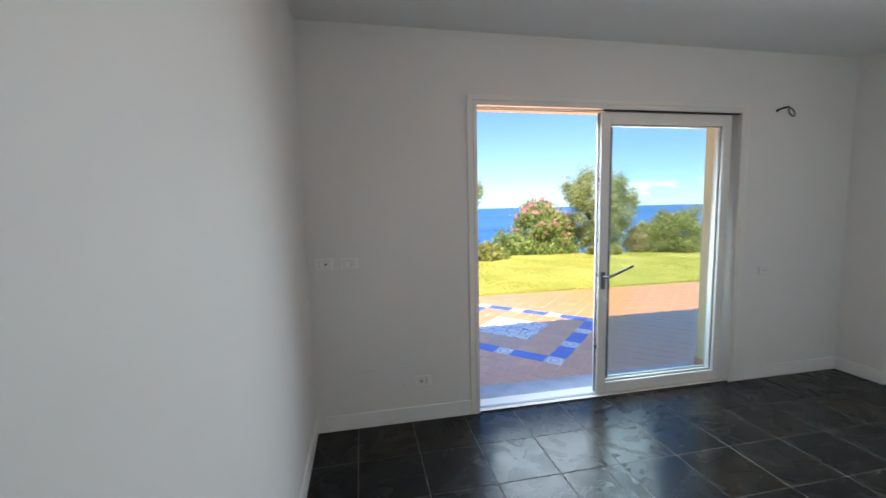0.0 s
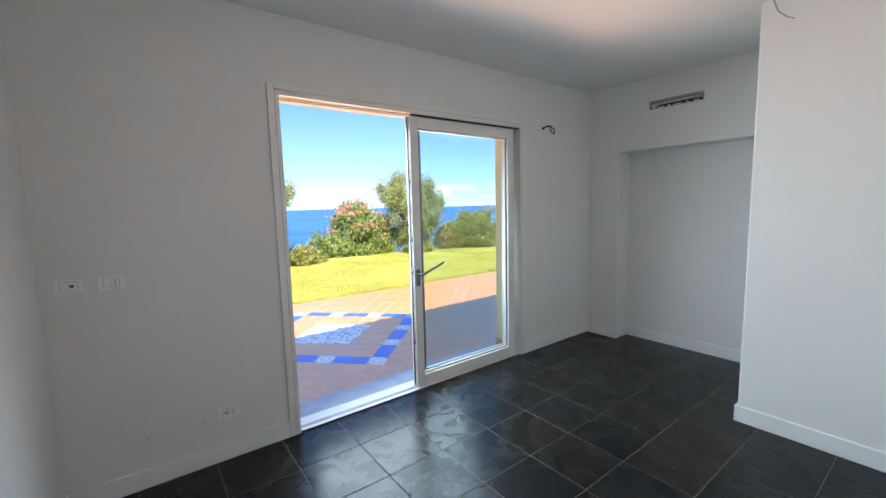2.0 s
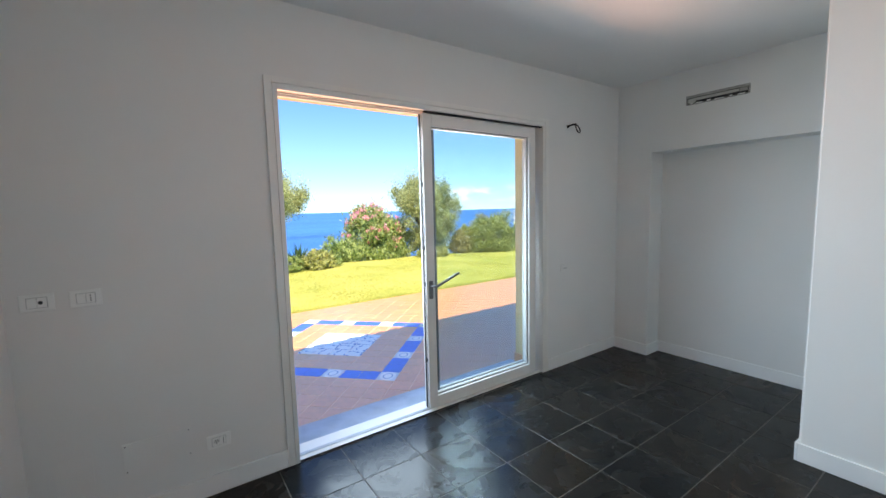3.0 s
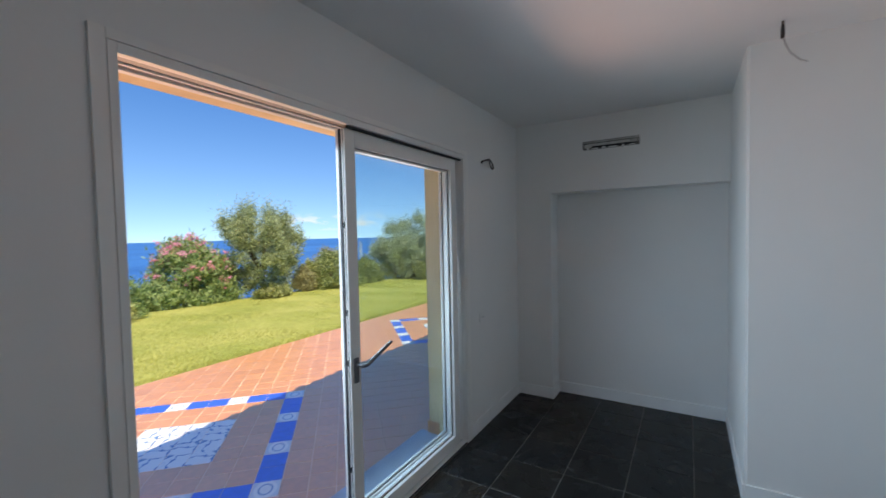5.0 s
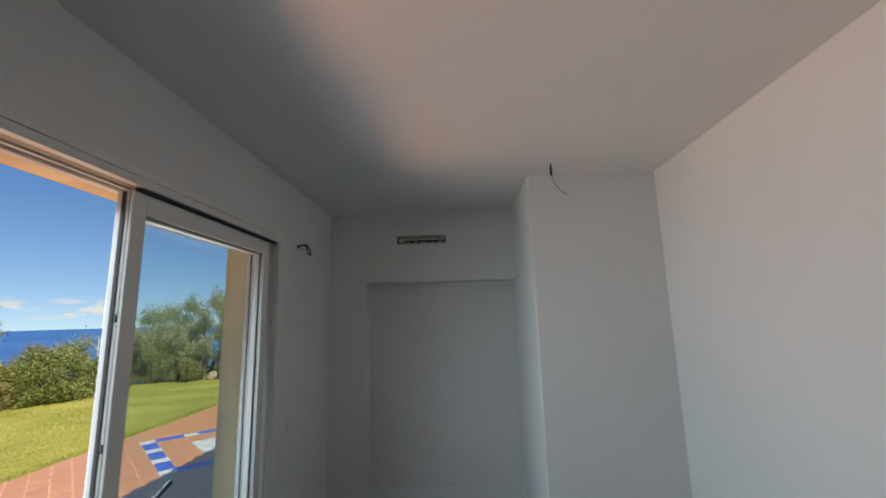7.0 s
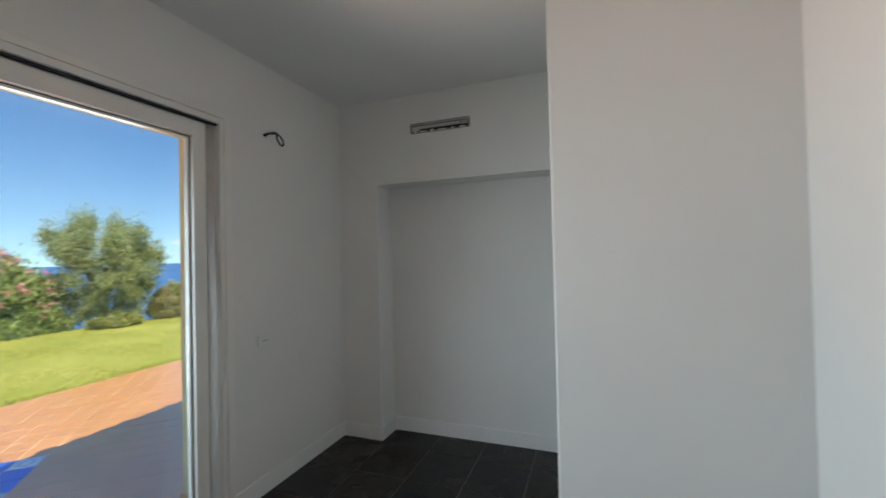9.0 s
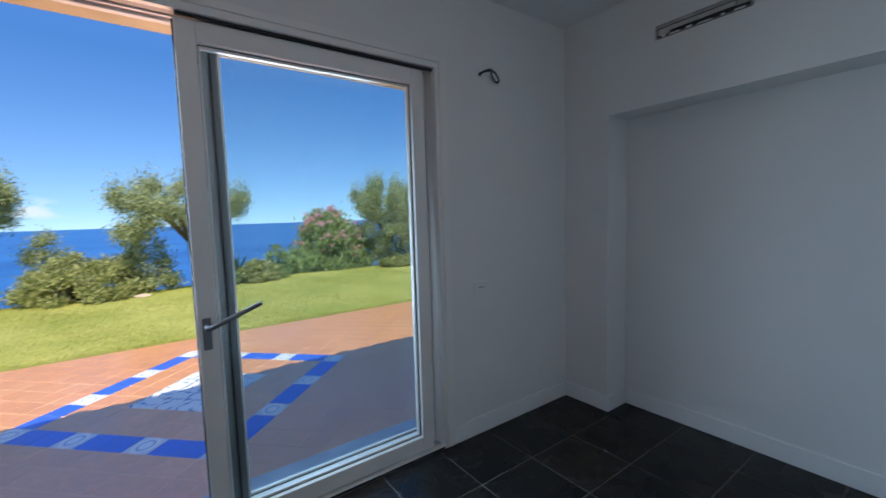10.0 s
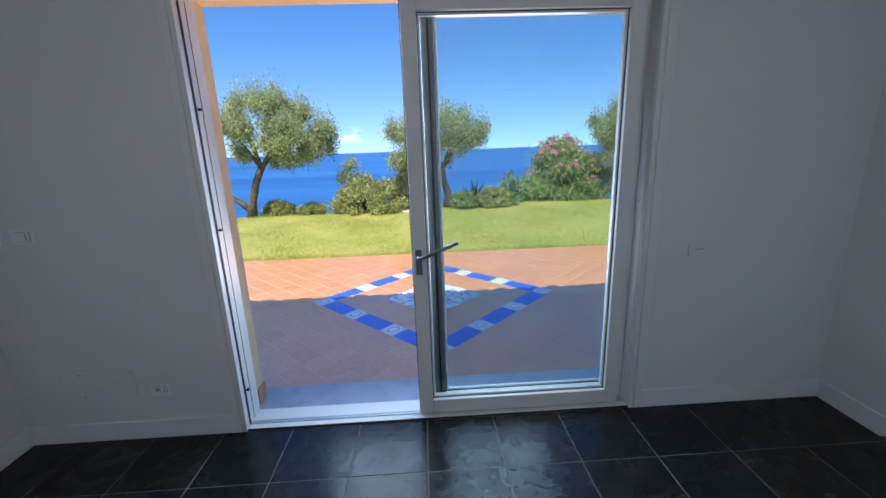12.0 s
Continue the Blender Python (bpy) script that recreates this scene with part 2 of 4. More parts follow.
def glass_pane():
    """Thin clear glass: straight through, with a mirror gloss by the angle."""
    m, nt, b = material("pane_glass", 0.0)
    clear, gloss, mix, lw = (nt.nodes.new("ShaderNodeBsdfTransparent"), nt.nodes.new("ShaderNodeBsdfGlossy"),
                             nt.nodes.new("ShaderNodeMixShader"), nt.nodes.new("ShaderNodeLayerWeight"))
    clear.inputs[0].default_value = (0.92, 0.955, 0.952, 1)
    gloss.inputs["Roughness"].default_value = 0.01
    amount = maths(nt, "ADD", 0.02, maths(nt, "MULTIPLY", maths(nt, "POWER", lw.outputs["Facing"], 5.0), 0.5))
    nt.links.new(amount, mix.inputs[0])
    nt.links.new(clear.outputs[0], mix.inputs[1])
    nt.links.new(gloss.outputs[0], mix.inputs[2])
    nt.links.new(mix.outputs[0], nt.nodes["Material Output"].inputs["Surface"])
    return m


WALL = paint_wall("wall_paint", (0.765, 0.755, 0.735))
CEIL = paint_wall("ceiling_paint", (0.765, 0.755, 0.74))
TRIM = plain("white_trim", (0.80, 0.80, 0.79), 0.4, 0, 0.03, 3, 0.05)
LACQUER = plain("white_lacquer", (0.78, 0.765, 0.73), 0.35, 0, 0.03, 3, 0.05)
STUCCO = plain("cream_stucco", (0.74, 0.59, 0.34), 0.85, 0, 0.10, 5, 0.5)
SLATE = slate()
GROUT = plain("dark_grout", (0.15, 0.14, 0.125), 0.8)
PALE_GROUT = plain("pale_grout", (0.84, 0.58, 0.38), 0.7, 0, 0.10, 20, 0.3)
TERRACOTTA = fired_clay("terracotta", ((0.63, 0.255, 0.06), (0.70, 0.290, 0.07), (0.66, 0.27, 0.064), (0.73, 0.32, 0.09)), 0.45, 1.0)
ROOF_CLAY = fired_clay("roof_clay", ((0.40, 0.17, 0.09), (0.50, 0.25, 0.14), (0.36, 0.16, 0.09)), 0.8)
BLUE_TILE = fired_clay("cobalt_glaze", ((0.025, 0.10, 0.54), (0.035, 0.12, 0.62), (0.03, 0.11, 0.58)), 0.28, 0.5)
OVAL_TILE = majolica("oval_majolica", (0.74, 0.74, 0.70), (0.30, 0.40, 0.52), True)
FLORAL_TILE = majolica("floral_majolica", (0.72, 0.73, 0.68), (0.13, 0.24, 0.40), False)
MARBLE = plain("grey_marble", (0.36, 0.41, 0.47), 0.4, 0, 0.14, 6, 0.05)
ALU = plain("aluminium", (0.62, 0.63, 0.64), 0.35, 0.9, 0.04, 12, 0.05)
# dark grey that holds the shade on the fixed leaf's stile
STILE_SHADE = plain("stile_shade_grey", (0.16, 0.17, 0.18), 0.45, 0.2, 0.05, 12, 0.05)
STEEL = plain("satin_steel", (0.19, 0.19, 0.20), 0.42, 1.0, 0.05, 12, 0.05)
GASKET = plain("black_rubber", (0.018, 0.018, 0.02), 0.6)
PLASTIC = plain("white_plastic", (0.82, 0.82, 0.80), 0.3, 0, 0.02, 3, 0.0)
GREY_PLASTIC = plain("grey_plastic", (0.30, 0.30, 0.30), 0.5, 0, 0.05, 5, 0.0)
DARK_PLASTIC = plain("dark_plastic", (0.03, 0.03, 0.032), 0.4, 0, 0.05, 3, 0.0)
CABLE = plain("dark_cable", (0.02, 0.018, 0.018), 0.5, 0, 0.1, 20, 0.0)
PALE_CABLE = plain("grey_cable", (0.35, 0.33, 0.31), 0.5, 0, 0.1, 20, 0.0)
DUCT = plain("galvanised_duct", (0.38, 0.37, 0.35), 0.45, 0.8, 0.25, 14, 0.2)
PALE_METAL = plain("pale_metal", (0.50, 0.49, 0.46), 0.5, 0.3, 0.2, 18, 0.2)
# near-black for the shade in holes, which are modelled flat
HOLE_SHADE = plain("hole_shade", (0.03, 0.028, 0.026), 0.9)
LAWN, SEA, GLASS, BARK = lawn_soil(), sea_water(), glass_pane(), bark()
GROVE_LEAF = leaf("grove_leaf", (0.30, 0.36, 0.19), (0.68, 0.71, 0.46))
OLIVE_LEAF = leaf("olive_leaf", (0.17, 0.21, 0.075), (0.67, 0.71, 0.36))
OLEANDER_LEAF = leaf("oleander_leaf", (0.10, 0.18, 0.045), (0.60, 0.70, 0.28))
SHRUB_LEAF = leaf("shrub_leaf", (0.14, 0.18, 0.035), (0.74, 0.74, 0.32))
HEDGE_LEAF = leaf("hedge_leaf", (0.10, 0.15, 0.035), (0.60, 0.64, 0.25))
YUCCA_LEAF = leaf("yucca_leaf", (0.03, 0.075, 0.035), (0.09, 0.15, 0.06), 0.1)
DRY_LEAF = leaf("dry_leaf", (0.26, 0.24, 0.09), (0.56, 0.52, 0.26))
PALE_WOOD = plain("pale_dry_wood", (0.62, 0.58, 0.50), 0.8, 0, 0.15, 20, 0.2)
GRASS_BLADE = leaf("grass_blade", (0.25, 0.285, 0.045), (0.66, 0.64, 0.19), 0.4)
PETAL = leaf("pink_petal", (0.85, 0.26, 0.36), (0.95, 0.58, 0.62), 0.4)
STONE = plain("rough_stone", (0.48, 0.38, 0.26), 0.9, 0, 0.3, 9, 0.6)


# ---- mesh helpers ----
def box(bm, x0, x1, y0, y1, z0, z1, bev=0.0):
    r = bmesh.ops.create_cube(bm, size=1.0, matrix=Matrix.LocRotScale(((x0 + x1) / 2, (y0 + y1) / 2, (z0 + z1) / 2), None, (x1 - x0, y1 - y0, z1 - z0)))
    if bev:
        edges = {e for v in r["verts"] for e in v.link_edges}
        bmesh.ops.bevel(bm, geom=list(edges), offset=bev, segments=2, affect="EDGES", profile=0.5)


def boxes(*rows, bev=0.0):
    bm = bmesh.new()
    for r in rows:
        box(bm, *r, bev=bev)
    return bm


def tube(bm, pts, radii, seg=10, caps=True):
    pts = [Vector(p) for p in pts]
    rings, side = [], None
    for i, p in enumerate(pts):
        way = (pts[min(i + 1, len(pts) - 1)] - pts[max(i - 1, 0)]).normalized()
        if side is None:
            side = way.orthogonal().normalized()
        side = (side - way * side.dot(way)).normalized()
        up = way.cross(side)
        r = radii[i] if isinstance(radii, (list, tuple)) else radii
        rings.append([bm.verts.new(p + (side * math.cos(a) + up * math.sin(a)) * r) for a in (2 * math.pi * k / seg for k in range(seg))])
    for a, b in zip(rings, rings[1:]):
        for k in range(seg):
            bm.faces.new((a[k], a[(k + 1) % seg], b[(k + 1) % seg], b[k])).smooth = True
    if caps:
        bm.faces.new(rings[0][::-1])
        bm.faces.new(rings[-1])


def mesh_of(name, bm, mat):
    me = bpy.data.meshes.new(name)
    bmesh.ops.recalc_face_normals(bm, faces=bm.faces)
    bm.to_mesh(me)
    bm.free()
    me.materials.append(mat)
    return me


def thing(name, label, category, kind="", group="", bm=None, mat=None, at=None):
    ob = new(name, mesh_of(name, bm, mat) if bm else None)
    if at is not None:
        ob.matrix_world = at
    return tagged(ob, label, category, group, kind)


def part(name, bm, mat, parent, label=""):
    ob = new(name, mesh_of(name, bm, mat))
    ob.parent = parent
    return tagged(ob, label)


def raw_mesh(name, verts, faces, mat):
    me = bpy.data.meshes.new(name)
    me.from_pydata(verts, [], faces)
    me.update()
    me.materials.append(mat)
    return me


def raw_part(name, verts, faces, mat, parent, label=""):
    ob = new(name, raw_mesh(name, verts, faces, mat))
    ob.parent = parent
    return tagged(ob, label)


# ---- the room's shell ----
X_LEFT, X_END, X_NICHE, X_BREAST = -1.21, 3.495, 3.73, 2.505
Y_PIER, Y_BREAST, Y_BACK = -0.366, -1.855, -2.825
Z_CEIL, Z_HEAD = 2.815, 2.11
X0, X1, Z_TOP = 0.006, 2.289, 2.314          # clear opening inside the casing
Y_OUT, Z_PATIO = 0.40, -0.100
GAP = 0.072                                 # from the clear opening to the masonry

thing("floor", "dark slate tiled floor with pale grout joints", "floor", "structure", bm=boxes((-1.6, 4.2, -5.2, 0.0, -0.30, -0.0026)), mat=GROUT)
thing("wall_north", "white painted wall with a sliding glass door opening", "wall", "structure", bm=boxes(
    (-1.55, X0 - GAP, 0, Y_OUT - 0.03, -0.3, 3.0), (X1 + GAP, 4.1, 0, Y_OUT - 0.03, -0.3, 3.0),
    (X0 - GAP, X1 + GAP, 0, Y_OUT - 0.03, Z_TOP + 0.065, 3.0), (X0 - GAP, X1 + GAP, 0.0, Y_OUT - 0.03, -0.3, -0.06)), mat=WALL)
thing("wall_west", "plain white painted wall", "wall", "structure", bm=boxes((-1.55, X_LEFT, -5.2, 0, -0.3, 3.0)), mat=WALL)
thing("wall_south", "white painted wall with a doorway at its end", "wall", "structure", bm=boxes(
    (-0.25, 4.1, Y_BACK - 0.15, Y_BACK, -0.3, 3.0), (X_LEFT, -0.25, Y_BACK - 0.15, Y_BACK, 2.12, 3.0)), mat=WALL)
thing("wall_east", "white painted end wall with a recessed niche under a header", "wall", "structure", bm=boxes(
    (X_NICHE, 4.1, Y_BACK, 0, -0.3, 3.0), (X_END, X_NICHE, Y_PIER, 0, -0.3, 3.0), (X_END, X_NICHE, Y_BREAST, Y_PIER, Z_HEAD, 3.0)), mat=WALL)
bm = boxes((X_BREAST, X_NICHE, Y_BACK, Y_BREAST, -0.3, 3.0))
bmesh.ops.bevel(bm, geom=[e for e in bm.edges if all(abs(v.co.x - X_BREAST) < 1e-4 and abs(v.co.y - Y_BREAST) < 1e-4 for v in e.verts)], offset=0.012, segments=3, affect="EDGES")
thing("wall_breast", "white painted projecting wall block beside the niche", "wall", "structure", bm=bm, mat=WALL)
thing("ceiling", "flat white painted ceiling", "ceiling", "structure", bm=boxes((X_LEFT, X_NICHE, -5.05, 0, Z_CEIL, 3.0)), mat=CEIL)
thing("wall_corridor", "plain white corridor wall behind the doorway", "wall", "structure", bm=boxes(
    (X_LEFT, 1.2, -5.2, -5.05, -0.3, 3.0), (0.3, 0.5, -5.05, Y_BACK - 0.15, -0.3, 3.0)), mat=WALL)


def skirting(name, x0, y0, x1, y1, nx, ny):
    """A skirting board along a wall foot; n points into the room."""
    h, d = 0.115, 0.014
    bm = bmesh.new()
    if nx:
        box(bm, min(x0, x0 + nx * d), max(x0, x0 + nx * d), min(y0, y1), max(y0, y1), 0.001, h, 0.0025)
    else:
        box(bm, min(x0, x1), max(x0, x1), min(y0, y0 + ny * d), max(y0, y0 + ny * d), 0.001, h, 0.0025)
    thing(name, "white painted skirting board along the wall", "skirting board", "structure", bm=bm, mat=TRIM)


skirting("baseboard_1", X_LEFT, 0, X0 - 0.074, 0, 0, -1)
skirting("baseboard_2", X1 + 0.078, 0, X_END, 0, 0, -1)
skirting("baseboard_3", X_LEFT, -5.05, X_LEFT, -0.015, 1, 0)
skirting("baseboard_4", X_END, Y_PIER - 0.014, X_END, -0.015, -1, 0)
skirting("baseboard_5", X_END + 0.001, Y_PIER, X_NICHE, Y_PIER, 0, -1)
skirting("baseboard_6", X_NICHE, Y_BREAST + 0.015, X_NICHE, Y_PIER - 0.015, -1, 0)
skirting("baseboard_7", X_BREAST - 0.014, Y_BREAST, X_NICHE, Y_BREAST, 0, 1)
skirting("baseboard_8", X_BREAST, Y_BACK + 0.015, X_BREAST, Y_BREAST - 0.001, -1, 0)
skirting("baseboard_9", -0.25, Y_BACK, X_BREAST, Y_BACK, 0, 1)


# ---- sliding door ----
def sash(name, x0, x1, y0, y1, z0, z1, stile, rail, parent, mat):
    """A rectangular sash: two stiles, two rails, glazing beads, gasket and glass."""
    leaf_ = part(name, boxes((x0, x0 + stile, y0, y1, z0, z1), (x1 - stile, x1, y0, y1, z0, z1),
                             (x0 + stile, x1 - stile, y0, y1, z0, z0 + rail), (x0 + stile, x1 - stile, y0, y1, z1 - rail, z1), bev=0.004), mat, parent)
    a, b, c, d = x0 + stile, x1 - stile, z0 + rail, z1 - rail
    yb = (y0 + y1) / 2
    part("glazing_bead", boxes((a, a + 0.014, yb - 0.006, y1 - 0.012, c, d), (b - 0.014, b, yb - 0.006, y1 - 0.012, c, d),
                               (a + 0.014, b - 0.014, yb - 0.006, y1 - 0.012, c, c + 0.014), (a + 0.014, b - 0.014, yb - 0.006, y1 - 0.012, d - 0.014, d), bev=0.003), mat, leaf_)
    part("gasket", boxes((a, a + 0.004, yb - 0.010, yb - 0.0065, c, d), (b - 0.004, b, yb - 0.010, yb - 0.0065, c, d),
                         (a + 0.004, b - 0.004, yb - 0.010, yb - 0.0065, c, c + 0.003), (a + 0.004, b - 0.004, yb - 0.010, yb - 0.0065, d - 0.003, d)), GASKET, leaf_, "black rubber gasket")
    pane = part("pane", boxes((a - 0.004, b + 0.004, yb - 0.004, yb, c - 0.004, d + 0.004)), GLASS, leaf_, "clear slightly green glass pane")
    pane.visible_shadow = False
    return leaf_


door = thing("door_1", "white lacquered sliding glass door, one leaf slid open", "sliding door", "structure")
CW, CJ = 0.073, 0.027                       # casing width, and its joint from the opening
part("casing", boxes((X0 - CW, X0 - CJ - 0.002, -0.015, -0.001, 0.001, 2.384), (X1 + CJ + 0.002, X1 + CW + 0.006, -0.015, -0.001, 0.001, 2.384),
                     (X0 - CJ - 0.002, X1 + CJ + 0.002, -0.015, -0.001, Z_TOP + 0.036, 2.384), bev=0.002), LACQUER, door)
part("casing_lining", boxes((X0 - CJ, X0, -0.014, 0.022, 0.001, Z_TOP + 0.034), (X1, X1 + CJ, -0.014, 0.022, 0.001, Z_TOP + 0.034),
                            (X0, X1, -0.014, 0.020, Z_TOP, Z_TOP + 0.034), bev=0.002), LACQUER, door)
# thin dark strip behind the open joint deepens its shade
part("casing_joint", boxes((X0 - CJ - 0.002, X0 - CJ, -0.004, -0.001, 0.001, Z_TOP + 0.036), (X1 + CJ, X1 + CJ + 0.002, -0.004, -0.001, 0.001, Z_TOP + 0.036),
                           (X0 - CJ, X1 + CJ, -0.004, -0.001, Z_TOP + 0.034, Z_TOP + 0.036)), DARK_PLASTIC, door, "hairline joint in the casing, dark strip for its shade")
FD = 0.186
part("frame_jamb", boxes((X0 - GAP + 0.0005, X0, 0.0225, FD, -0.02, Z_TOP + 0.064), bev=0.004), LACQUER, door)
part("frame_jamb", boxes((X1, X1 + GAP - 0.0005, 0.0225, FD, -0.02, Z_TOP + 0.064), bev=0.004), LACQUER, door)
part("jamb_profile", boxes((X1 - 0.040, X1 - 0.0005, 0.100, 0.129, 0.013, Z_TOP - 0.004), bev=0.003), LACQUER, door)
# black fill for the shade in the recess between leaf and jamb
part("jamb_gap_shade", boxes((X1 - 0.056, X1 - 0.0405, 0.104, 0.124, 0.022, Z_TOP - 0.006)), GASKET, door, "shaded jamb gap beside the leaf, filled black")
part("frame_head", boxes((X0, X1, 0.088, 0.104, Z_TOP + 0.004, Z_TOP + 0.064), (X0, X1, 0.150, FD, Z_TOP + 0.006, Z_TOP + 0.064), bev=0.003), LACQUER, door)
# shade inside the head is put into colour: grey recesses, near-black grooves
part("head_recess", boxes((X0, X1, 0.032, 0.078, Z_TOP + 0.010, Z_TOP + 0.064), (X0, X1, 0.105, 0.149, Z_TOP + 0.016, Z_TOP + 0.064)), GREY_PLASTIC, door, "track recess above the leaf, grey for its shade")
part("head_track", boxes((X0, X1, 0.0205, 0.0315, Z_TOP + 0.014, Z_TOP + 0.064), (X0, X1, 0.0785, 0.0875, Z_TOP + 0.012, Z_TOP + 0.064)), DARK_PLASTIC, door, "track groove above the leaf, dark for its shade")
part("jamb_gasket", boxes((X0 + 0.0005, X0 + 0.004, 0.028, 0.042, 0.02, Z_TOP - 0.004), (X0 + 0.0005, X0 + 0.002, 0.096, 0.0985, 0.02, Z_TOP - 0.02)), GASKET, door, "black rubber gasket")
part("threshold", boxes((X0, X1, 0.0, FD - 0.002, -0.04, 0.012), bev=0.003), LACQUER, door)
part("threshold_track", boxes((X0, X1, 0.040, 0.048, 0.0125, 0.020), (X0, X1, 0.062, 0.070, 0.0125, 0.017)), ALU, door, "aluminium running track")
part("threshold_gasket", boxes((X0, X1, -0.006, -0.0005, 0.001, 0.010)), GASKET, door, "black rubber strip along the floor")
for z in (0.235, 1.194, 1.802):
    part("striker", boxes((X0 + 0.0005, X0 + 0.016, 0.050, 0.070, z - 0.006, z + 0.006), bev=0.002), DARK_PLASTIC, door, "dark lock striker")
leaf_slide = sash("sliding_leaf", 1.024, 2.230, 0.026, 0.096, 0.021, Z_TOP - 0.013, 0.078, 0.088, door, LACQUER)
leaf_fixed = sash("fixed_leaf", 1.118, X1 - 0.001, 0.130, 0.182, 0.013, Z_TOP - 0.006, 0.070, 0.076, door, LACQUER)
part("edge_seal", boxes((1.019, 1.0235, 0.056, 0.071, 0.024, Z_TOP - 0.016), (1.0225, 1.0237, 0.0385, 0.041, 0.024, Z_TOP - 0.016)), GASKET, leaf_slide, "black rubber edge seal")
for z in (0.42, 1.02, 1.30, 1.78):
    part("lock_bolt", boxes((1.0195, 1.0236, 0.0425, 0.0535, z - 0.016, z + 0.016), bev=0.0015), DARK_PLASTIC, leaf_slide, "dark locking bolt")
# the pale stile's backlit face, its shade painted as two dark grey strips
part("stile_shade_strip", boxes((1.120, 1.150, 0.121, 0.1295, 0.02, Z_TOP - 0.04), (1.160, 1.186, 0.121, 0.1295, 0.02, Z_TOP - 0.04), bev=0.002), STILE_SHADE, leaf_fixed, "dark grey strip for the shade on the fixed stile")
part("interlock_seal", boxes((1.1505, 1.1595, 0.117, 0.1295, 0.02, Z_TOP - 0.04)), GASKET, leaf_fixed, "black brush seal")
# black strip in place of the shade in the gap under the casing
part("head_gap_shade", boxes((1.03, X1 - 0.001, 0.004, 0.0255, Z_TOP - 0.010, Z_TOP - 0.0005)), GASKET, door, "shaded gap above the leaf, filled with a black strip")
HX, HZ = 1.058, 1.010
part("handle_plate", boxes((HX - 0.017, HX + 0.017, 0.014, 0.0258, HZ - 0.105, HZ + 0.035), bev=0.004), STEEL, leaf_slide, "satin steel handle plate")
bm = bmesh.new()
tube(bm, [(HX, 0.0135, HZ), (HX, -0.040, HZ), (HX + 0.012, -0.050, HZ + 0.004), (HX + 0.10, -0.053, HZ + 0.039), (HX + 0.212, -0.056, HZ + 0.084)], [0.011, 0.011, 0.011, 0.0105, 0.010], 14)
part("lever_handle", bm, STEEL, leaf_slide, "satin steel lever handle tilted upward")

# ---- sockets, wires and vent ----
def wall_plate(name, label, category, x, z, kind):
    plate = thing(name, label, category, at=Matrix.Translation((x, 0, z)))
    w, h = 0.060, 0.040
    part("cover_frame", boxes((-w, w, -0.009, -0.001, -h, h), bev=0.004), WALL if kind == "blank" else PLASTIC, plate)
    if kind == "blank":
        part("slot", boxes((-0.024, 0.024, -0.0098, -0.0092, -0.003, 0.003)), GREY_PLASTIC, plate, "grey slot")
        return plate
    part("joint", boxes((-0.0355, 0.0355, -0.0105, -0.0092, -0.0245, 0.0245)), GREY_PLASTIC, plate, "grey shadow joint")
    modules = {}
    for dx in (-0.0172, 0.0172):
        modules[dx > 0] = part("module", boxes((dx - 0.0165, dx + 0.0165, -0.0125, -0.0106, -0.023, 0.023), bev=0.0008), PLASTIC, plate)
    dots = {"antenna": [(0.012, 0.0, 0.0085)], "three": [(0.017, k * 0.012, 0.0034) for k in (-1, 0, 1)],
            "mixed": [(0.022, k * 0.012, 0.0034) for k in (-1, 0, 1)] + [(-0.013 + a * 0.010, b * 0.008, 0.0034) for a, b in ((-1, 0), (1, 0), (0, 0), (-0.5, 1), (0.5, 1), (0, -1))]}
    for dx, dz, r in dots[kind]:
        bm = bmesh.new()
        tube(bm, [(dx, -0.0128, dz), (dx, -0.0136, dz)], r, 10)
        part("outlet_hole", bm, DARK_PLASTIC, modules[dx > 0], "dark outlet hole")
    return plate


wall_plate("antenna_socket", "white plastic antenna socket on the wall", "socket", -1.098, 1.216, "antenna")
wall_plate("power_socket", "white three-pin power socket beside the antenna socket", "socket", -0.929, 1.214, "three")
wall_plate("power_socket", "white power socket low on the wall", "socket", -0.432, 0.309, "mixed")
wall_plate("light_switch", "white blank switch plate beside the sliding door", "switch", 2.615, 0.985, "blank")
for x0, x1 in ((-1.12, -0.975), (-0.86, -0.56)):
    cover = thing("cover_plate", "white painted junction cover flush in the wall", "cover plate", bm=boxes((x0, x1, -0.007 if x1 > -0.7 else -0.003, -0.0008, 0.275, 0.435), bev=0.0008), mat=WALL)
    if x1 - x0 > 0.2:
        for sx, sz in ((x0 + 0.012, 0.287), (x0 + 0.012, 0.423), (x1 - 0.012, 0.423), (x1 - 0.012, 0.287)):
            bm = bmesh.new()
            tube(bm, [(sx, -0.0072, sz), (sx, -0.0082, sz)], 0.003, 8)
            part("screw", bm, DARK_PLASTIC, cover, "dark screw head")

hook = thing("wall_cable", "dark electric cable looped out of a wall hole", "cable", at=Matrix.Translation((2.645, 0, 2.345)))
bm = bmesh.new()
tube(bm, [(0, -0.001, 0), (0, -0.004, 0)], 0.010, 14)
part("wall_hole", bm, HOLE_SHADE, hook, "dark conduit hole")
bm = bmesh.new()
tube(bm, [(0, -0.004, -0.012), (0.002, -0.014, 0.004), (0.014, -0.030, 0.010), (0.034, -0.044, 0.017), (0.056, -0.056, 0.018)], [0.008, 0.008, 0.007, 0.009, 0.010], 8)
part("cable_end", bm, CABLE, hook, "taped dark cable end")
bm = bmesh.new()
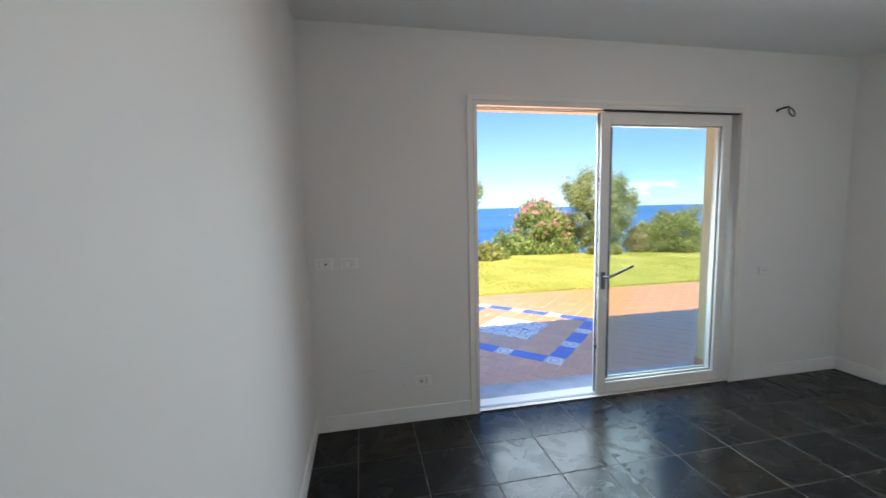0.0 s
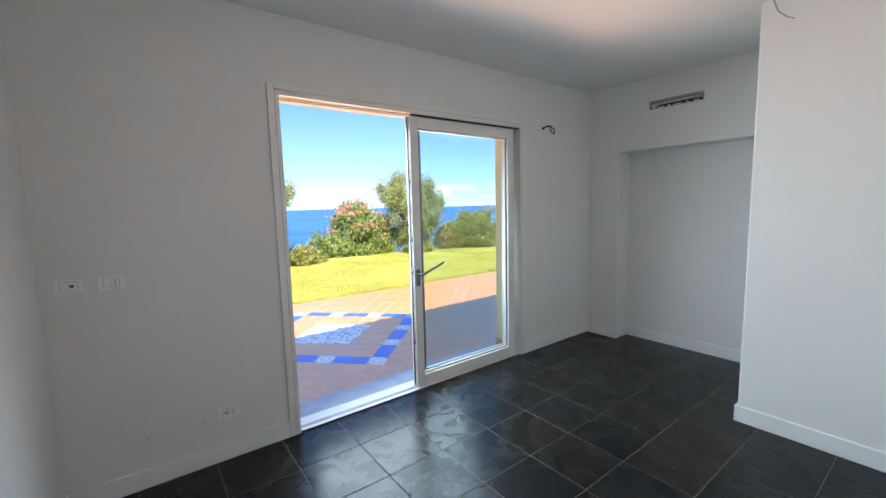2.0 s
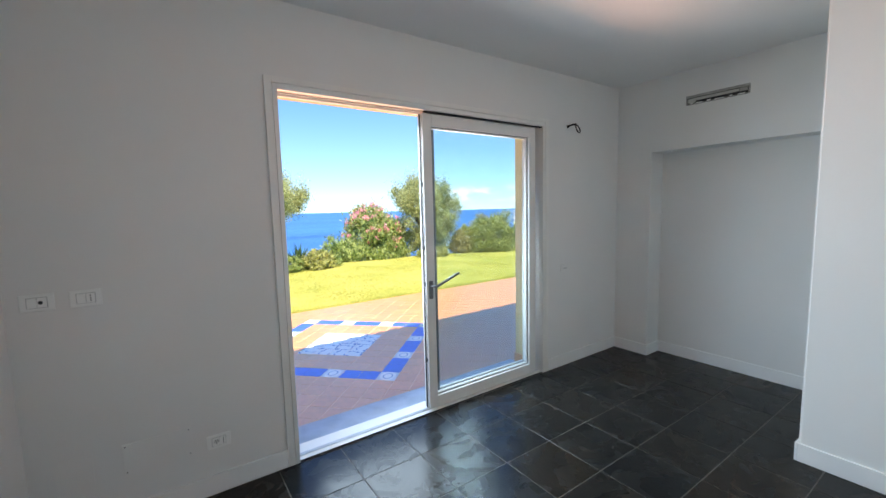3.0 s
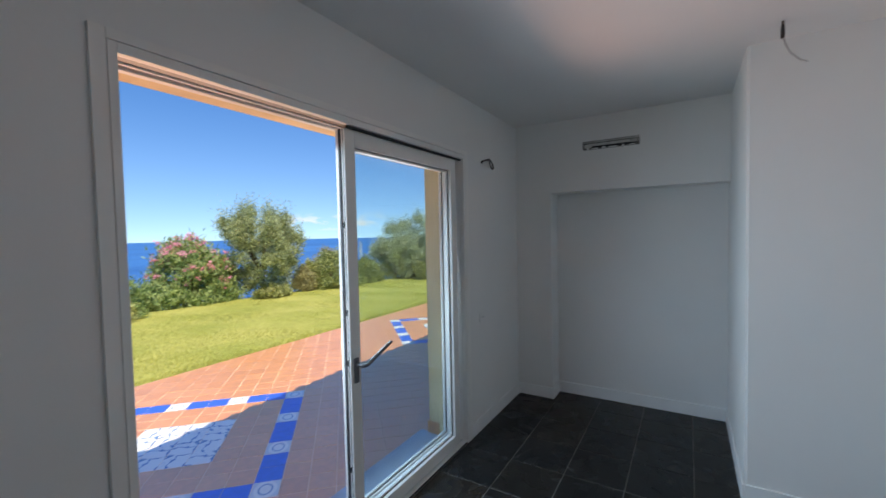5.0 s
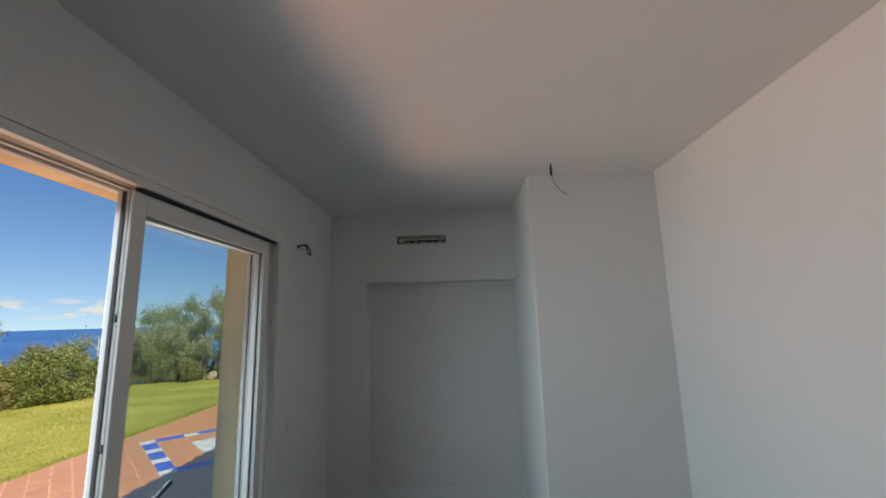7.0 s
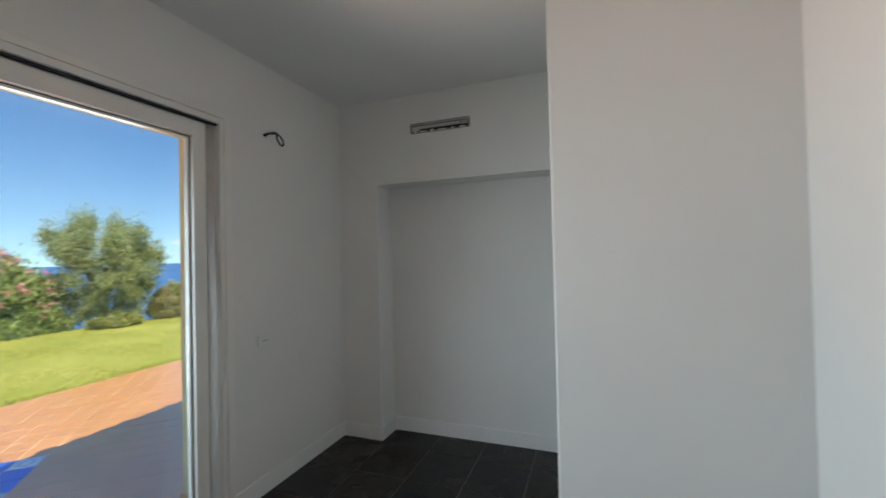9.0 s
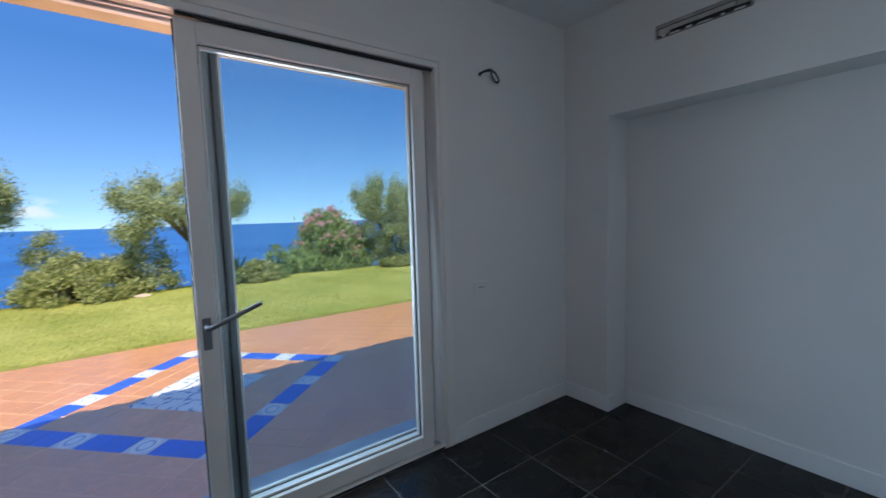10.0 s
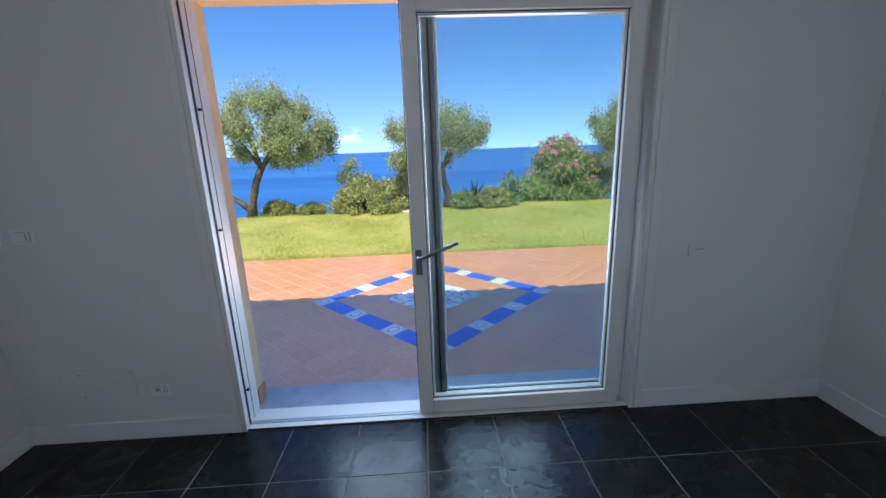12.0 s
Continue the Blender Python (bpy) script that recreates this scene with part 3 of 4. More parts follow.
tube(bm, [(0.052, -0.055, 0.017), (0.074, -0.064, 0.004), (0.094, -0.070, -0.022), (0.100, -0.072, -0.048), (0.090, -0.072, -0.060), (0.070, -0.068, -0.052), (0.054, -0.062, -0.028), (0.050, -0.058, -0.004), (0.056, -0.057, 0.014)], 0.0060, 8)
part("cable_loop", bm, CABLE, hook)

drop = thing("ceiling_cable", "thin electric cable hanging from the ceiling", "cable", at=Matrix.Translation((2.25, -1.98, Z_CEIL)))
bm = bmesh.new()
tube(bm, [(0, 0, -0.001), (0, 0, -0.006)], 0.007, 12)
part("ceiling_hole", bm, HOLE_SHADE, drop, "dark conduit hole")
bm = bmesh.new()
tube(bm, [(0, 0, -0.006), (0, 0, -0.06), (0.0, -0.008, -0.11), (0.0, -0.03, -0.17), (0.0, -0.07, -0.215), (0.0, -0.105, -0.235)], [0.005, 0.005, 0.004, 0.004, 0.004, 0.003], 8)
part("cable", bm, PALE_CABLE, drop)
bm = bmesh.new()
tube(bm, [(0, 0, -0.012), (0.001, 0, -0.045), (0.002, 0, -0.088)], [0.006, 0.010, 0.009], 10)
part("cable_clamp", bm, CABLE, drop, "dark terminal block")

vent = thing("wall_vent", "long narrow duct opening without its grille", "vent", at=Matrix.Translation((X_END, -0.93, 2.537)))
part("duct", boxes((-0.004, -0.0008, -0.246, 0.246, 0.020, 0.038), (-0.003, -0.0008, -0.246, 0.246, -0.038, -0.034), (-0.003, -0.0008, -0.246, -0.238, -0.034, 0.020), (-0.003, -0.0008, 0.238, 0.246, -0.034, 0.020), bev=0.0008), DUCT, vent, "bent galvanised metal duct rim")
# flat dark boxes paint the shade inside the duct and round its rim
part("duct_inside", boxes((-0.0022, -0.0006, -0.238, 0.238, -0.034, 0.020), (-0.0015, -0.0006, -0.250, -0.2465, -0.040, 0.034), (-0.0015, -0.0006, 0.2465, 0.250, -0.036, 0.040), (-0.0015, -0.0006, -0.2465, 0.2465, -0.042, -0.0385), (-0.0015, -0.0006, -0.2465, 0.2465, 0.0385, 0.0405)), HOLE_SHADE, vent, "inside of the duct, flat dark for its shade")
part("duct_flange", boxes((-0.006, -0.0026, -0.17, 0.185, -0.010, 0.014), (-0.007, -0.0026, 0.165, 0.232, -0.026, 0.012), bev=0.0015), PALE_METAL, vent, "pale metal inner flange")
part("duct_corner", boxes((-0.006, -0.0026, -0.232, -0.175, -0.014, 0.017), bev=0.0015), DUCT, vent, "dull metal end piece")
for y, w, h in ((-0.215, 0.05, 0.006), (-0.120, 0.018, 0.009), (-0.060, 0.075, 0.005), (0.045, 0.030, 0.010), (0.110, 0.055, 0.006), (0.190, 0.022, 0.008)):
    part("plaster_crumb", boxes((-0.006, -0.0026, y, y + w, -0.037, -0.034 + h), bev=0.002), WALL, vent, "ragged plaster edge")

# ---- outside of the house ----
thing("facade", "cream stucco outer wall of the house", "wall", "structure", bm=boxes(
    (-6.0, X0 - GAP, Y_OUT - 0.029, Y_OUT, -0.3, 2.95), (X1 + GAP, 12.0, Y_OUT - 0.029, Y_OUT, -0.3, 2.95), (X0 - GAP, X1 + GAP, Y_OUT - 0.029, Y_OUT, Z_TOP + 0.065, 2.95)), mat=STUCCO)
thing("door_reveal", "cream stucco reveal round the sliding door", "trim", "structure", bm=boxes(
    (X0 - GAP + 0.0005, X0 - 0.056, FD + 0.001, Y_OUT - 0.0005, -0.03, Z_TOP + 0.064), (X1 + 0.056, X1 + GAP - 0.0005, FD + 0.001, Y_OUT - 0.0005, -0.03, Z_TOP + 0.064),
    (X0 - 0.056, X1 + 0.056, FD + 0.001, Y_OUT - 0.0005, Z_TOP + 0.048, Z_TOP + 0.064)), mat=STUCCO)
thing("door_sill", "grey marble door sill one low step above the patio", "sill", "structure", bm=boxes((X0 - GAP + 0.001, X1 + GAP - 0.001, FD + 0.0005, 0.50, -0.098, -0.030), bev=0.006), mat=MARBLE)
for x0, x1 in ((X0 - 0.0555, X0 - 0.045), (X1 + 0.045, X1 + 0.0555)):
    thing("reveal_skirting", "terracotta skirting tile at the door reveal", "skirting board", bm=boxes((x0, x1, 0.30, Y_OUT + 0.012, -0.029, 0.075), bev=0.002), mat=TERRACOTTA)
E_Y, E_Z = 0.66, 2.86
roof = thing("roof", "sloping roof with rounded clay tiles along its eaves", "roof", "structure", bm=boxes((-6.4, 12.4, -8.0, E_Y - 0.068, 3.001, 3.06)), mat=STUCCO)
bm = bmesh.new()
N = 10
for k in range(N + 1):
    a = math.pi * k / N
    for y, z, r in ((0.0, 0.0, 0.085), (-0.45, 0.13, 0.07)):
        for rr in (r, r - 0.014):
            bm.verts.new((rr * math.cos(a), y, z + rr * math.sin(a)))
bm.verts.ensure_lookup_table()
for k in range(N):
    a, b = k * 4, k * 4 + 4
    for q in ((0, 2), (1, 3), (0, 1), (2, 3)):
        bm.faces.new((bm.verts[a + q[0]], bm.verts[b + q[0]], bm.verts[b + q[1]], bm.verts[a + q[1]]))
coppo = mesh_of("roof_tile", bm, ROOF_CLAY)
for i in range(88):
    t_ = new("roof_tile", coppo)
    t_.parent = roof
    t_.location = (-6.3 + 0.212 * i, E_Y + 0.012 * math.sin(i * 2.3), E_Z + 0.055)
part("eaves_board", boxes((-6.4, 12.4, Y_OUT + 0.001, E_Y - 0.14, E_Z - 0.05, E_Z + 0.05)), STUCCO, roof)
thing("house_back", "cream stucco outer walls of the rest of the house", "wall", "structure", bm=boxes(
    (-6.0, -5.7, -8.0, Y_OUT - 0.03, -0.3, 3.0), (11.7, 12.0, -8.0, Y_OUT - 0.03, -0.3, 3.0), (-5.7, 11.7, -8.0, -7.7, -0.3, 3.0)), mat=STUCCO)

# ---- ground, lawn and sea ----
LAWN_Y = 4.33


def ground_z(x, y):
    z = -0.10
    edge = 9.6 + 0.5 * math.sin(x * 0.35)
    if y > edge:
        d = y - edge
        z -= 0.25 * d + 0.35 * max(0, d - 2)
    return max(z, -34.0)


xs = [-400, -200, -100, -60, -40, -30, -24, -20] + [-18 + 0.75 * i for i in range(57)] + [26, 30, 36, 44, 60, 100, 200, 400]
ys = [-300, -100, -40, -15, -5, 0, 3, 4.2] + [4.6 + 0.4 * i for i in range(24)] + [15, 17, 20, 25, 30, 40, 50, 65, 80]
gv = [(x, y, ground_z(x, y) + (0.015 * noise.noise((x * 0.6, y * 0.6, 0)) if 4.3 < y < 10 else 0) - (0.06 if y < 4.3 else 0)) for y in ys for x in xs]
n_ = len(xs)
gf = [(j * n_ + i, j * n_ + i + 1, (j + 1) * n_ + i + 1, (j + 1) * n_ + i) for j in range(len(ys) - 1) for i in range(n_ - 1)]
ground = tagged(new("ground", raw_mesh("ground", gv, gf, LAWN)), "mown lawn sloping to the cliff edge", "ground", "", "structure")
tagged(new("sea", raw_mesh("sea", [(-4900, 30, -28), (4900, 30, -28), (4900, 4900, -28), (-4900, 4900, -28)], [(0, 1, 2, 3)], SEA)), "deep blue open sea under the horizon", "sea", "", "structure").name = "water"

rng = np.random.default_rng(5)
count = 230000
gx = rng.uniform(-7, 17, count)
gy = LAWN_Y + 5.6 * rng.random(count) ** 1.25
hh = rng.uniform(0.012, 0.030, count) * (0.75 + 0.5 * np.sin(gx * 1.7 + gy * 0.8) ** 2)
aa = rng.uniform(0, 2 * np.pi, count)
lx, ly = rng.normal(0, 0.018, count), rng.normal(0, 0.018, count)
ww = rng.uniform(0.003, 0.006, count)
gz = np.array([ground_z(x, y) for x, y in zip(gx, gy)]) - 0.012
va = np.stack([gx - np.cos(aa) * ww, gy - np.sin(aa) * ww, gz], 1)
vb = np.stack([gx + np.cos(aa) * ww, gy + np.sin(aa) * ww, gz], 1)
vc = np.stack([gx + lx, gy + ly, gz + hh + 0.012], 1)
verts = np.stack([va, vb, vc], 1).reshape(-1, 3)
me = bpy.data.meshes.new("grass")
me.vertices.add(count * 3)
me.vertices.foreach_set("co", verts.ravel())
me.loops.add(count * 3)
me.loops.foreach_set("vertex_index", np.arange(count * 3, dtype=np.int32))
me.polygons.add(count)
me.polygons.foreach_set("loop_start", np.arange(0, count * 3, 3, dtype=np.int32))
me.update(calc_edges=True)
me.materials.append(GRASS_BLADE)
tagged(new("grass", me), "short yellow-green lawn grass", "grass", "", "stuff")


# ---- plants ----
def leaves(centres, spread, n, length, width, seed, droop=0.0, up=0.0):
    """Vertices and quads of n small leaves scattered about the centres."""
    g = np.random.default_rng(seed)
    c = np.asarray(centres)[g.integers(0, len(centres), n)]
    p = c + g.normal(0, 1, (n, 3)) * np.asarray(spread)
    d = g.normal(0, 1, (n, 3))
    d[:, 2] += up - droop
    d /= np.linalg.norm(d, axis=1)[:, None]
    s = np.cross(d, g.normal(0, 1, (n, 3)))
    s /= np.linalg.norm(s, axis=1)[:, None] + 1e-9
    ln = length * g.uniform(0.6, 1.3, n)[:, None]
    w = width * g.uniform(0.7, 1.2, n)[:, None]
    v = np.stack([p, p + d * ln * 0.5 + s * w * 0.5, p + d * ln, p + d * ln * 0.5 - s * w * 0.5], 1).reshape(-1, 3)
    return v.tolist(), [(i, i + 1, i + 2, i + 3) for i in range(0, 4 * n, 4)]


def olive_tree(label, x, y, trunk, crown, size, seed, lean=0.0, n=16000, mat=None, hanging=0, low=0):
    """Trunk height, crown height, crown radius (x, y)."""
    g = random.Random(seed)
    z0 = ground_z(x, y)
    tree = thing("olive_tree", label, "tree", group="olive trees on the lawn", at=Matrix.Translation((x, y, z0)))
    fork = Vector((lean, 0, trunk))
    bm = bmesh.new()
    tube(bm, [(0, 0, -0.1), (lean * 0.1 + 0.03, 0, trunk * 0.3), (lean * 0.6 - 0.03, 0.02, trunk * 0.7), fork], [0.16, 0.11, 0.095, 0.09], 10)
    part("trunk", bm, BARK, tree)
    tips = []
    for k in range(7):
        a = 2 * math.pi * k / 7 + g.uniform(-0.3, 0.3)
        r = g.uniform(0.5, 0.85)
        end = Vector((lean * 1.4 + math.cos(a) * size[0] * r, math.sin(a) * size[1] * r, trunk + crown * g.uniform(0.35, 0.75)))
        mid = fork.lerp(end, 0.5) + Vector((g.uniform(-.1, .1), g.uniform(-.1, .1), 0.12))
        bm = bmesh.new()
        tube(bm, [fork - Vector((0, 0, 0.06)), mid, end], [0.06, 0.036, 0.012], 7)
        part("limb", bm, BARK, tree)
        tips += [end, mid.lerp(end, 0.6)]
    for _ in range(40):
        a, u = g.uniform(0, 2 * math.pi), g.uniform(0.25, 1.0) ** 0.5
        h = g.uniform(-0.75, 1.0)
        flat = math.sqrt(max(0.05, 1 - h ** 2 * (0.95 if h > 0 else 0.75)))
        tips.append(Vector((lean * 1.4 + math.cos(a) * size[0] * u * flat, math.sin(a) * size[1] * u * flat, trunk + crown * (0.42 + 0.52 * h))))
    for _ in range(hanging):                     # twigs that hang low on one side
        tips.append(Vector((lean * 1.4 + size[0] * g.uniform(0.6, 1.08), size[1] * g.uniform(-0.5, 0.5), trunk + crown * g.uniform(0.08, 0.5))))
    for _ in range(low):                         # shoots round the foot of the crown
        a = g.uniform(0, 2 * math.pi)
        tips.append(Vector((math.cos(a) * size[0] * g.uniform(0.2, 0.75), math.sin(a) * size[1] * 0.5, g.uniform(0.25, trunk + 0.2))))
    v, f = leaves([tuple(p) for p in tips], (0.118, 0.118, 0.115), int(n * 0.8), 0.085, 0.024, seed, droop=0.35)
    crown_ = raw_part("crown", v, f, mat or OLIVE_LEAF, tree, "silvery green olive leaves")
    v, f = leaves([tuple(p + Vector((0, 0, 0.12))) for p in tips if p.z > trunk + crown * 0.4], (0.10, 0.10, 0.20), n // 6, 0.085, 0.022, seed + 1, up=1.6)
    raw_part("upper_crown", v, f, mat or OLIVE_LEAF, crown_)
    return tree


def dome(x, y, rx, ry, h, n, seed, z_low=0.1):
    g = random.Random(seed)
    pts = []
    for _ in range(n):
        a, u = g.uniform(0, 2 * math.pi), g.random()
        e = math.asin(u ** 0.8) if g.random() > 0.28 else g.uniform(-0.05, 0.18)
        k = g.uniform(0.72, 1.02)
        pts.append((math.cos(a) * math.cos(e) * rx * k, math.sin(a) * math.cos(e) * ry * k, z_low + (h - z_low) * math.sin(e) * k))
    return pts


def shrub(name, label, x, y, rx, ry, h, mat, seed, n=5000, length=0.095, width=0.03, clumps=58, category="shrub", up=0.4):
    z0 = ground_z(x, y)
    ob = thing(name, label, category, at=Matrix.Translation((x, y, z0)))
    pts = dome(x, y, rx, ry, h, clumps, seed)
    bm = bmesh.new()
    g = random.Random(seed)
    for k in range(6):
        p = Vector(pts[g.randrange(len(pts))])
        tube(bm, [(g.uniform(-.1, .1), g.uniform(-.1, .1), -0.05), p * 0.5 + Vector((0, 0, 0.1)), p * 0.85], [0.03, 0.018, 0.008], 6)
    part("stem_cluster", bm, BARK, ob)
    s = 0.12 * (rx + h) * 0.5
    v, f = leaves(pts, (s * 0.8, s * 0.8, s * 0.75), int(n * 1.05), length, width, seed, up=up)
    return raw_part("foliage", v, f, mat, ob), pts


old_olive = olive_tree("old olive tree with a leaning trunk on the lawn edge", -3.72, 9.3, 1.38, 1.88, (1.62, 1.05), 11, 0.46, 52000, None, 9)
bm = bmesh.new()
tube(bm, [(0.0, 0, 0.18), (-0.25, 0.02, 0.42), (-0.55, 0.05, 0.62), (-0.95, 0.08, 1.05), (-1.1, 0.1, 1.5)], [0.085, 0.07, 0.06, 0.045, 0.02], 9)
part("second_stem", bm, BARK, old_olive)
olive_tree("slender olive tree behind low shrubs", 1.80, 9.5, 1.15, 1.50, (1.55, 1.1), 23, -0.15, 30000)
olive_tree("round-crowned olive tree beside the oleander", 7.28, 9.9, 0.80, 1.98, (1.27, 1.15), 37, 0.0, 54000, None, 0, 16)

ole, pts = shrub("oleander", "large oleander bush covered with pink flowers", 5.55, 10.8, 1.30, 1.1, 1.78, OLEANDER_LEAF, 41, 18500, 0.165, 0.040, 80, "shrub", 1.1)
g = random.Random(3)
tops = [p for p in pts if p[2] > 0.65]
heads = [tuple(c * 1.12 + g.gauss(0, 0.10) for c in tops[g.randrange(len(tops))]) for _ in range(240)]
v, f = leaves(heads, (0.035, 0.035, 0.03), 5200, 0.052, 0.052, 9, up=0.4)
raw_part("blossom", v, f, PETAL, ole, "clusters of pink flowers")

shrub("shrub", "yellow-green mastic shrub at the lawn edge", -0.38, 9.3, 1.02, 0.8, 0.84, SHRUB_LEAF, 51, 14000)
shrub("shrub", "tall feathery shrub behind the mastic", -0.95, 9.7, 0.36, 0.36, 1.48, SHRUB_LEAF, 52, 6500, 0.08, 0.02, 34)
shrub("shrub", "grey-green shrub below the slender olive", 0.75, 9.6, 0.55, 0.5, 1.25, OLIVE_LEAF, 53, 6500)
shrub("shrub", "low bright shrub below the old olive", -3.12, 9.8, 0.48, 0.3, 0.46, SHRUB_LEAF, 54, 8000)
shrub("shrub", "low tuft of bright green plants", -2.02, 9.3, 0.40, 0.25, 0.24, SHRUB_LEAF, 55, 4500, 0.1, 0.02)
shrub("shrub", "thin bush between yucca and oleander", 3.62, 9.6, 0.34, 0.34, 1.0, OLEANDER_LEAF, 56, 4200, 0.09, 0.028, 22)
shrub("shrub", "low brownish shrub beside the yucca", 3.05, 9.2, 0.50, 0.35, 0.50, SHRUB_LEAF, 57, 5500)
shrub("shrub", "low yellow shrub under the round olive", 7.2, 9.3, 0.55, 0.4, 0.36, SHRUB_LEAF, 58, 5500)
shrub("shrub", "yellowish bush on the cliff edge", 9.05, 9.75, 0.45, 0.5, 1.0, SHRUB_LEAF, 59, 8500)
shrub("shrub", "rounded dark green bush on the cliff edge", 9.85, 9.4, 0.95, 0.85, 1.22, HEDGE_LEAF, 60, 13000, 0.08, 0.035, 60)
shrub("shrub", "pale straggling bush behind the rounded one", 11.3, 10.2, 0.9, 0.8, 1.75, SHRUB_LEAF, 61, 8500)
shrub("shrub", "small dark conifer at the lawn corner", 12.6, 8.7, 0.5, 0.5, 1.2, HEDGE_LEAF, 62, 4000, 0.06, 0.012, 28)
for i, (x, y, tr, cr, r) in enumerate(((14.2, 9.6, 0.12, 2.4, 1.4), (14.4, 8.0, 0.12, 2.9, 1.5), (14.7, 6.4, 0.12, 2.8, 1.5), (15.2, 4.9, 0.12, 2.7, 1.5), (16.4, 3.4, 0.12, 2.8, 1.6), (17.2, 7.4, 0.12, 3.4, 2.0), (13.2, 9.3, 0.1, 1.7, 0.9))):
    olive_tree("grey-green olive tree in the boundary grove", x, y, tr, cr, (r, r), 70 + i, 0.0, 30000, GROVE_LEAF)

shrub("shrub", "yellow-brown dry bush on the cliff edge", 8.62, 9.6, 0.34, 0.4, 0.78, DRY_LEAF, 63, 7000)
shrub("shrub", "pale straggling bush above the sea", 10.35, 10.3, 0.7, 0.6, 1.50, DRY_LEAF, 64, 9000, 0.08, 0.02, 44)
shrub("shrub", "spreading dark green bush on the cliff edge", 11.35, 9.3, 0.7, 0.6, 0.95, HEDGE_LEAF, 65, 11000, 0.08, 0.035, 55)
shrub("shrub", "low dark shrub at the foot of the yucca", 2.25, 9.15, 0.38, 0.3, 0.46, OLEANDER_LEAF, 69, 4200, 0.08, 0.025, 26)
shrub("shrub", "grey-green bush in front of the grove", 13.3, 8.2, 0.7, 0.7, 1.15, GROVE_LEAF, 66, 8000)
shrub("shrub", "yellow-green tuft in front of the grove", 12.9, 7.7, 0.35, 0.3, 0.7, SHRUB_LEAF, 67, 3500)
shrub("shrub", "grey-green bush beside the rock bank", 14.0, 5.0, 0.8, 0.8, 1.3, GROVE_LEAF, 68, 9000)


def rock(x, y, rx, ry, rz, seed):
    g = random.Random(seed)
    bm = bmesh.new()
    bmesh.ops.create_icosphere(bm, subdivisions=3, radius=1.0)
    off = Vector((g.uniform(0, 50), g.uniform(0, 50), g.uniform(0, 50)))
    for v in bm.verts:
        k = 1 + 0.35 * noise.noise(v.co * 1.3 + off) + 0.12 * noise.noise(v.co * 4 + off)
        v.co = Vector((v.co.x * rx * k, v.co.y * ry * k, v.co.z * rz * k))
    thing("rock", "tan weathered rock at the lawn edge", "rock", group="rocks below the grove", bm=bm, mat=STONE, at=Matrix.Translation((x, y, ground_z(x, y) + rz * 0.45)))


for i, (x, y, rx, ry, rz) in enumerate(((13.5, 6.7, 0.34, 0.3, 0.30), (13.75, 6.2, 0.38, 0.34, 0.42), (13.95, 5.75, 0.3, 0.3, 0.36), (13.25, 7.1, 0.22, 0.2, 0.18), (0.62, 8.75, 0.16, 0.1, 0.05), (14.1, 6.55, 0.45, 0.4, 0.55))):
    rock(x, y, rx, ry, rz, 90 + i)

fence = thing("wire_fence", "low dark wire fence before the grove", "fence", at=Matrix.Translation((12.55, 7.55, -0.1)))
run = Vector((1.25, -1.75, 0))
for k in range(6):
    p = run * (k / 5)
    bm = bmesh.new()
    tube(bm, [p + Vector((0, 0, -0.05)), p + Vector((0, 0, 0.85))], 0.010, 8)
    part("post", bm, DARK_PLASTIC, fence)
for z in (0.12, 0.32, 0.55, 0.78):
    bm = bmesh.new()
    tube(bm, [Vector((0, 0, z)), run * 0.5 + Vector((0, 0, z - 0.01)), run + Vector((0, 0, z))], 0.004, 6)
    part("wire", bm, DARK_PLASTIC, fence)

stalk = thing("dry_stalk", "thin pale dry flower stalk above the bushes", "plant", at=Matrix.Translation((12.1, 10.2, ground_z(12.1, 10.2))))
bm = bmesh.new()
tube(bm, [(0, 0, -0.1), (0.01, 0, 0.9), (-0.01, 0, 1.78)], [0.022, 0.018, 0.010], 8)
stem = part("stem", bm, PALE_WOOD, stalk)
for k in range(7):
    bm = bmesh.new()
    z = 1.35 + 0.06 * k
    a = k * 2.4
    tube(bm, [(0, 0, z), (0.05 * math.cos(a), 0.05 * math.sin(a), z + 0.03), (0.09 * math.cos(a), 0.09 * math.sin(a), z + 0.07)], [0.007, 0.006, 0.012], 6)
    part("seed_head", bm, PALE_WOOD, stem)

yucca = thing("yucca", "spiky dark green yucca at the lawn edge", "plant", at=Matrix.Translation((2.55, 9.3, ground_z(2.55, 9.3))))
g = random.Random(8)
for k in range(64):
    a, e = g.uniform(0, 2 * math.pi), g.uniform(0.15, 1.45)
    d = Vector((math.cos(a) * math.cos(e), math.sin(a) * math.cos(e), math.sin(e)))
    s = d.cross(Vector((0, 0, 1))).normalized() * 0.034
    L = g.uniform(0.55, 0.8)
    b0 = Vector((0, 0, 0.12))
    bm = bmesh.new()
    q = [bm.verts.new(p) for p in (b0 - s * 0.6, b0 + s * 0.6, b0 + d * L * 0.5 + s, b0 + d * L + Vector((0, 0, -0.05)), b0 + d * L * 0.5 - s, b0 + d * L * 0.5 + Vector((0, 0, -0.012)))]
    for fc in ((0, 1, 5), (1, 2, 5), (2, 3, 5), (3, 4, 5), (4, 0, 5)):
        bm.faces.new([q[i] for i in fc])
    part("blade", bm, YUCCA_LEAF, yucca)
bm = bmesh.new()
tube(bm, [(0, 0, -0.05), (0, 0, 0.085)], [0.07, 0.06], 8)
part("stump", bm, BARK, yucca)

# ---- patio: diagonal terracotta tiles with two majolica diamonds ----
TILE = 0.20
C1 = (1.175, 2.335)
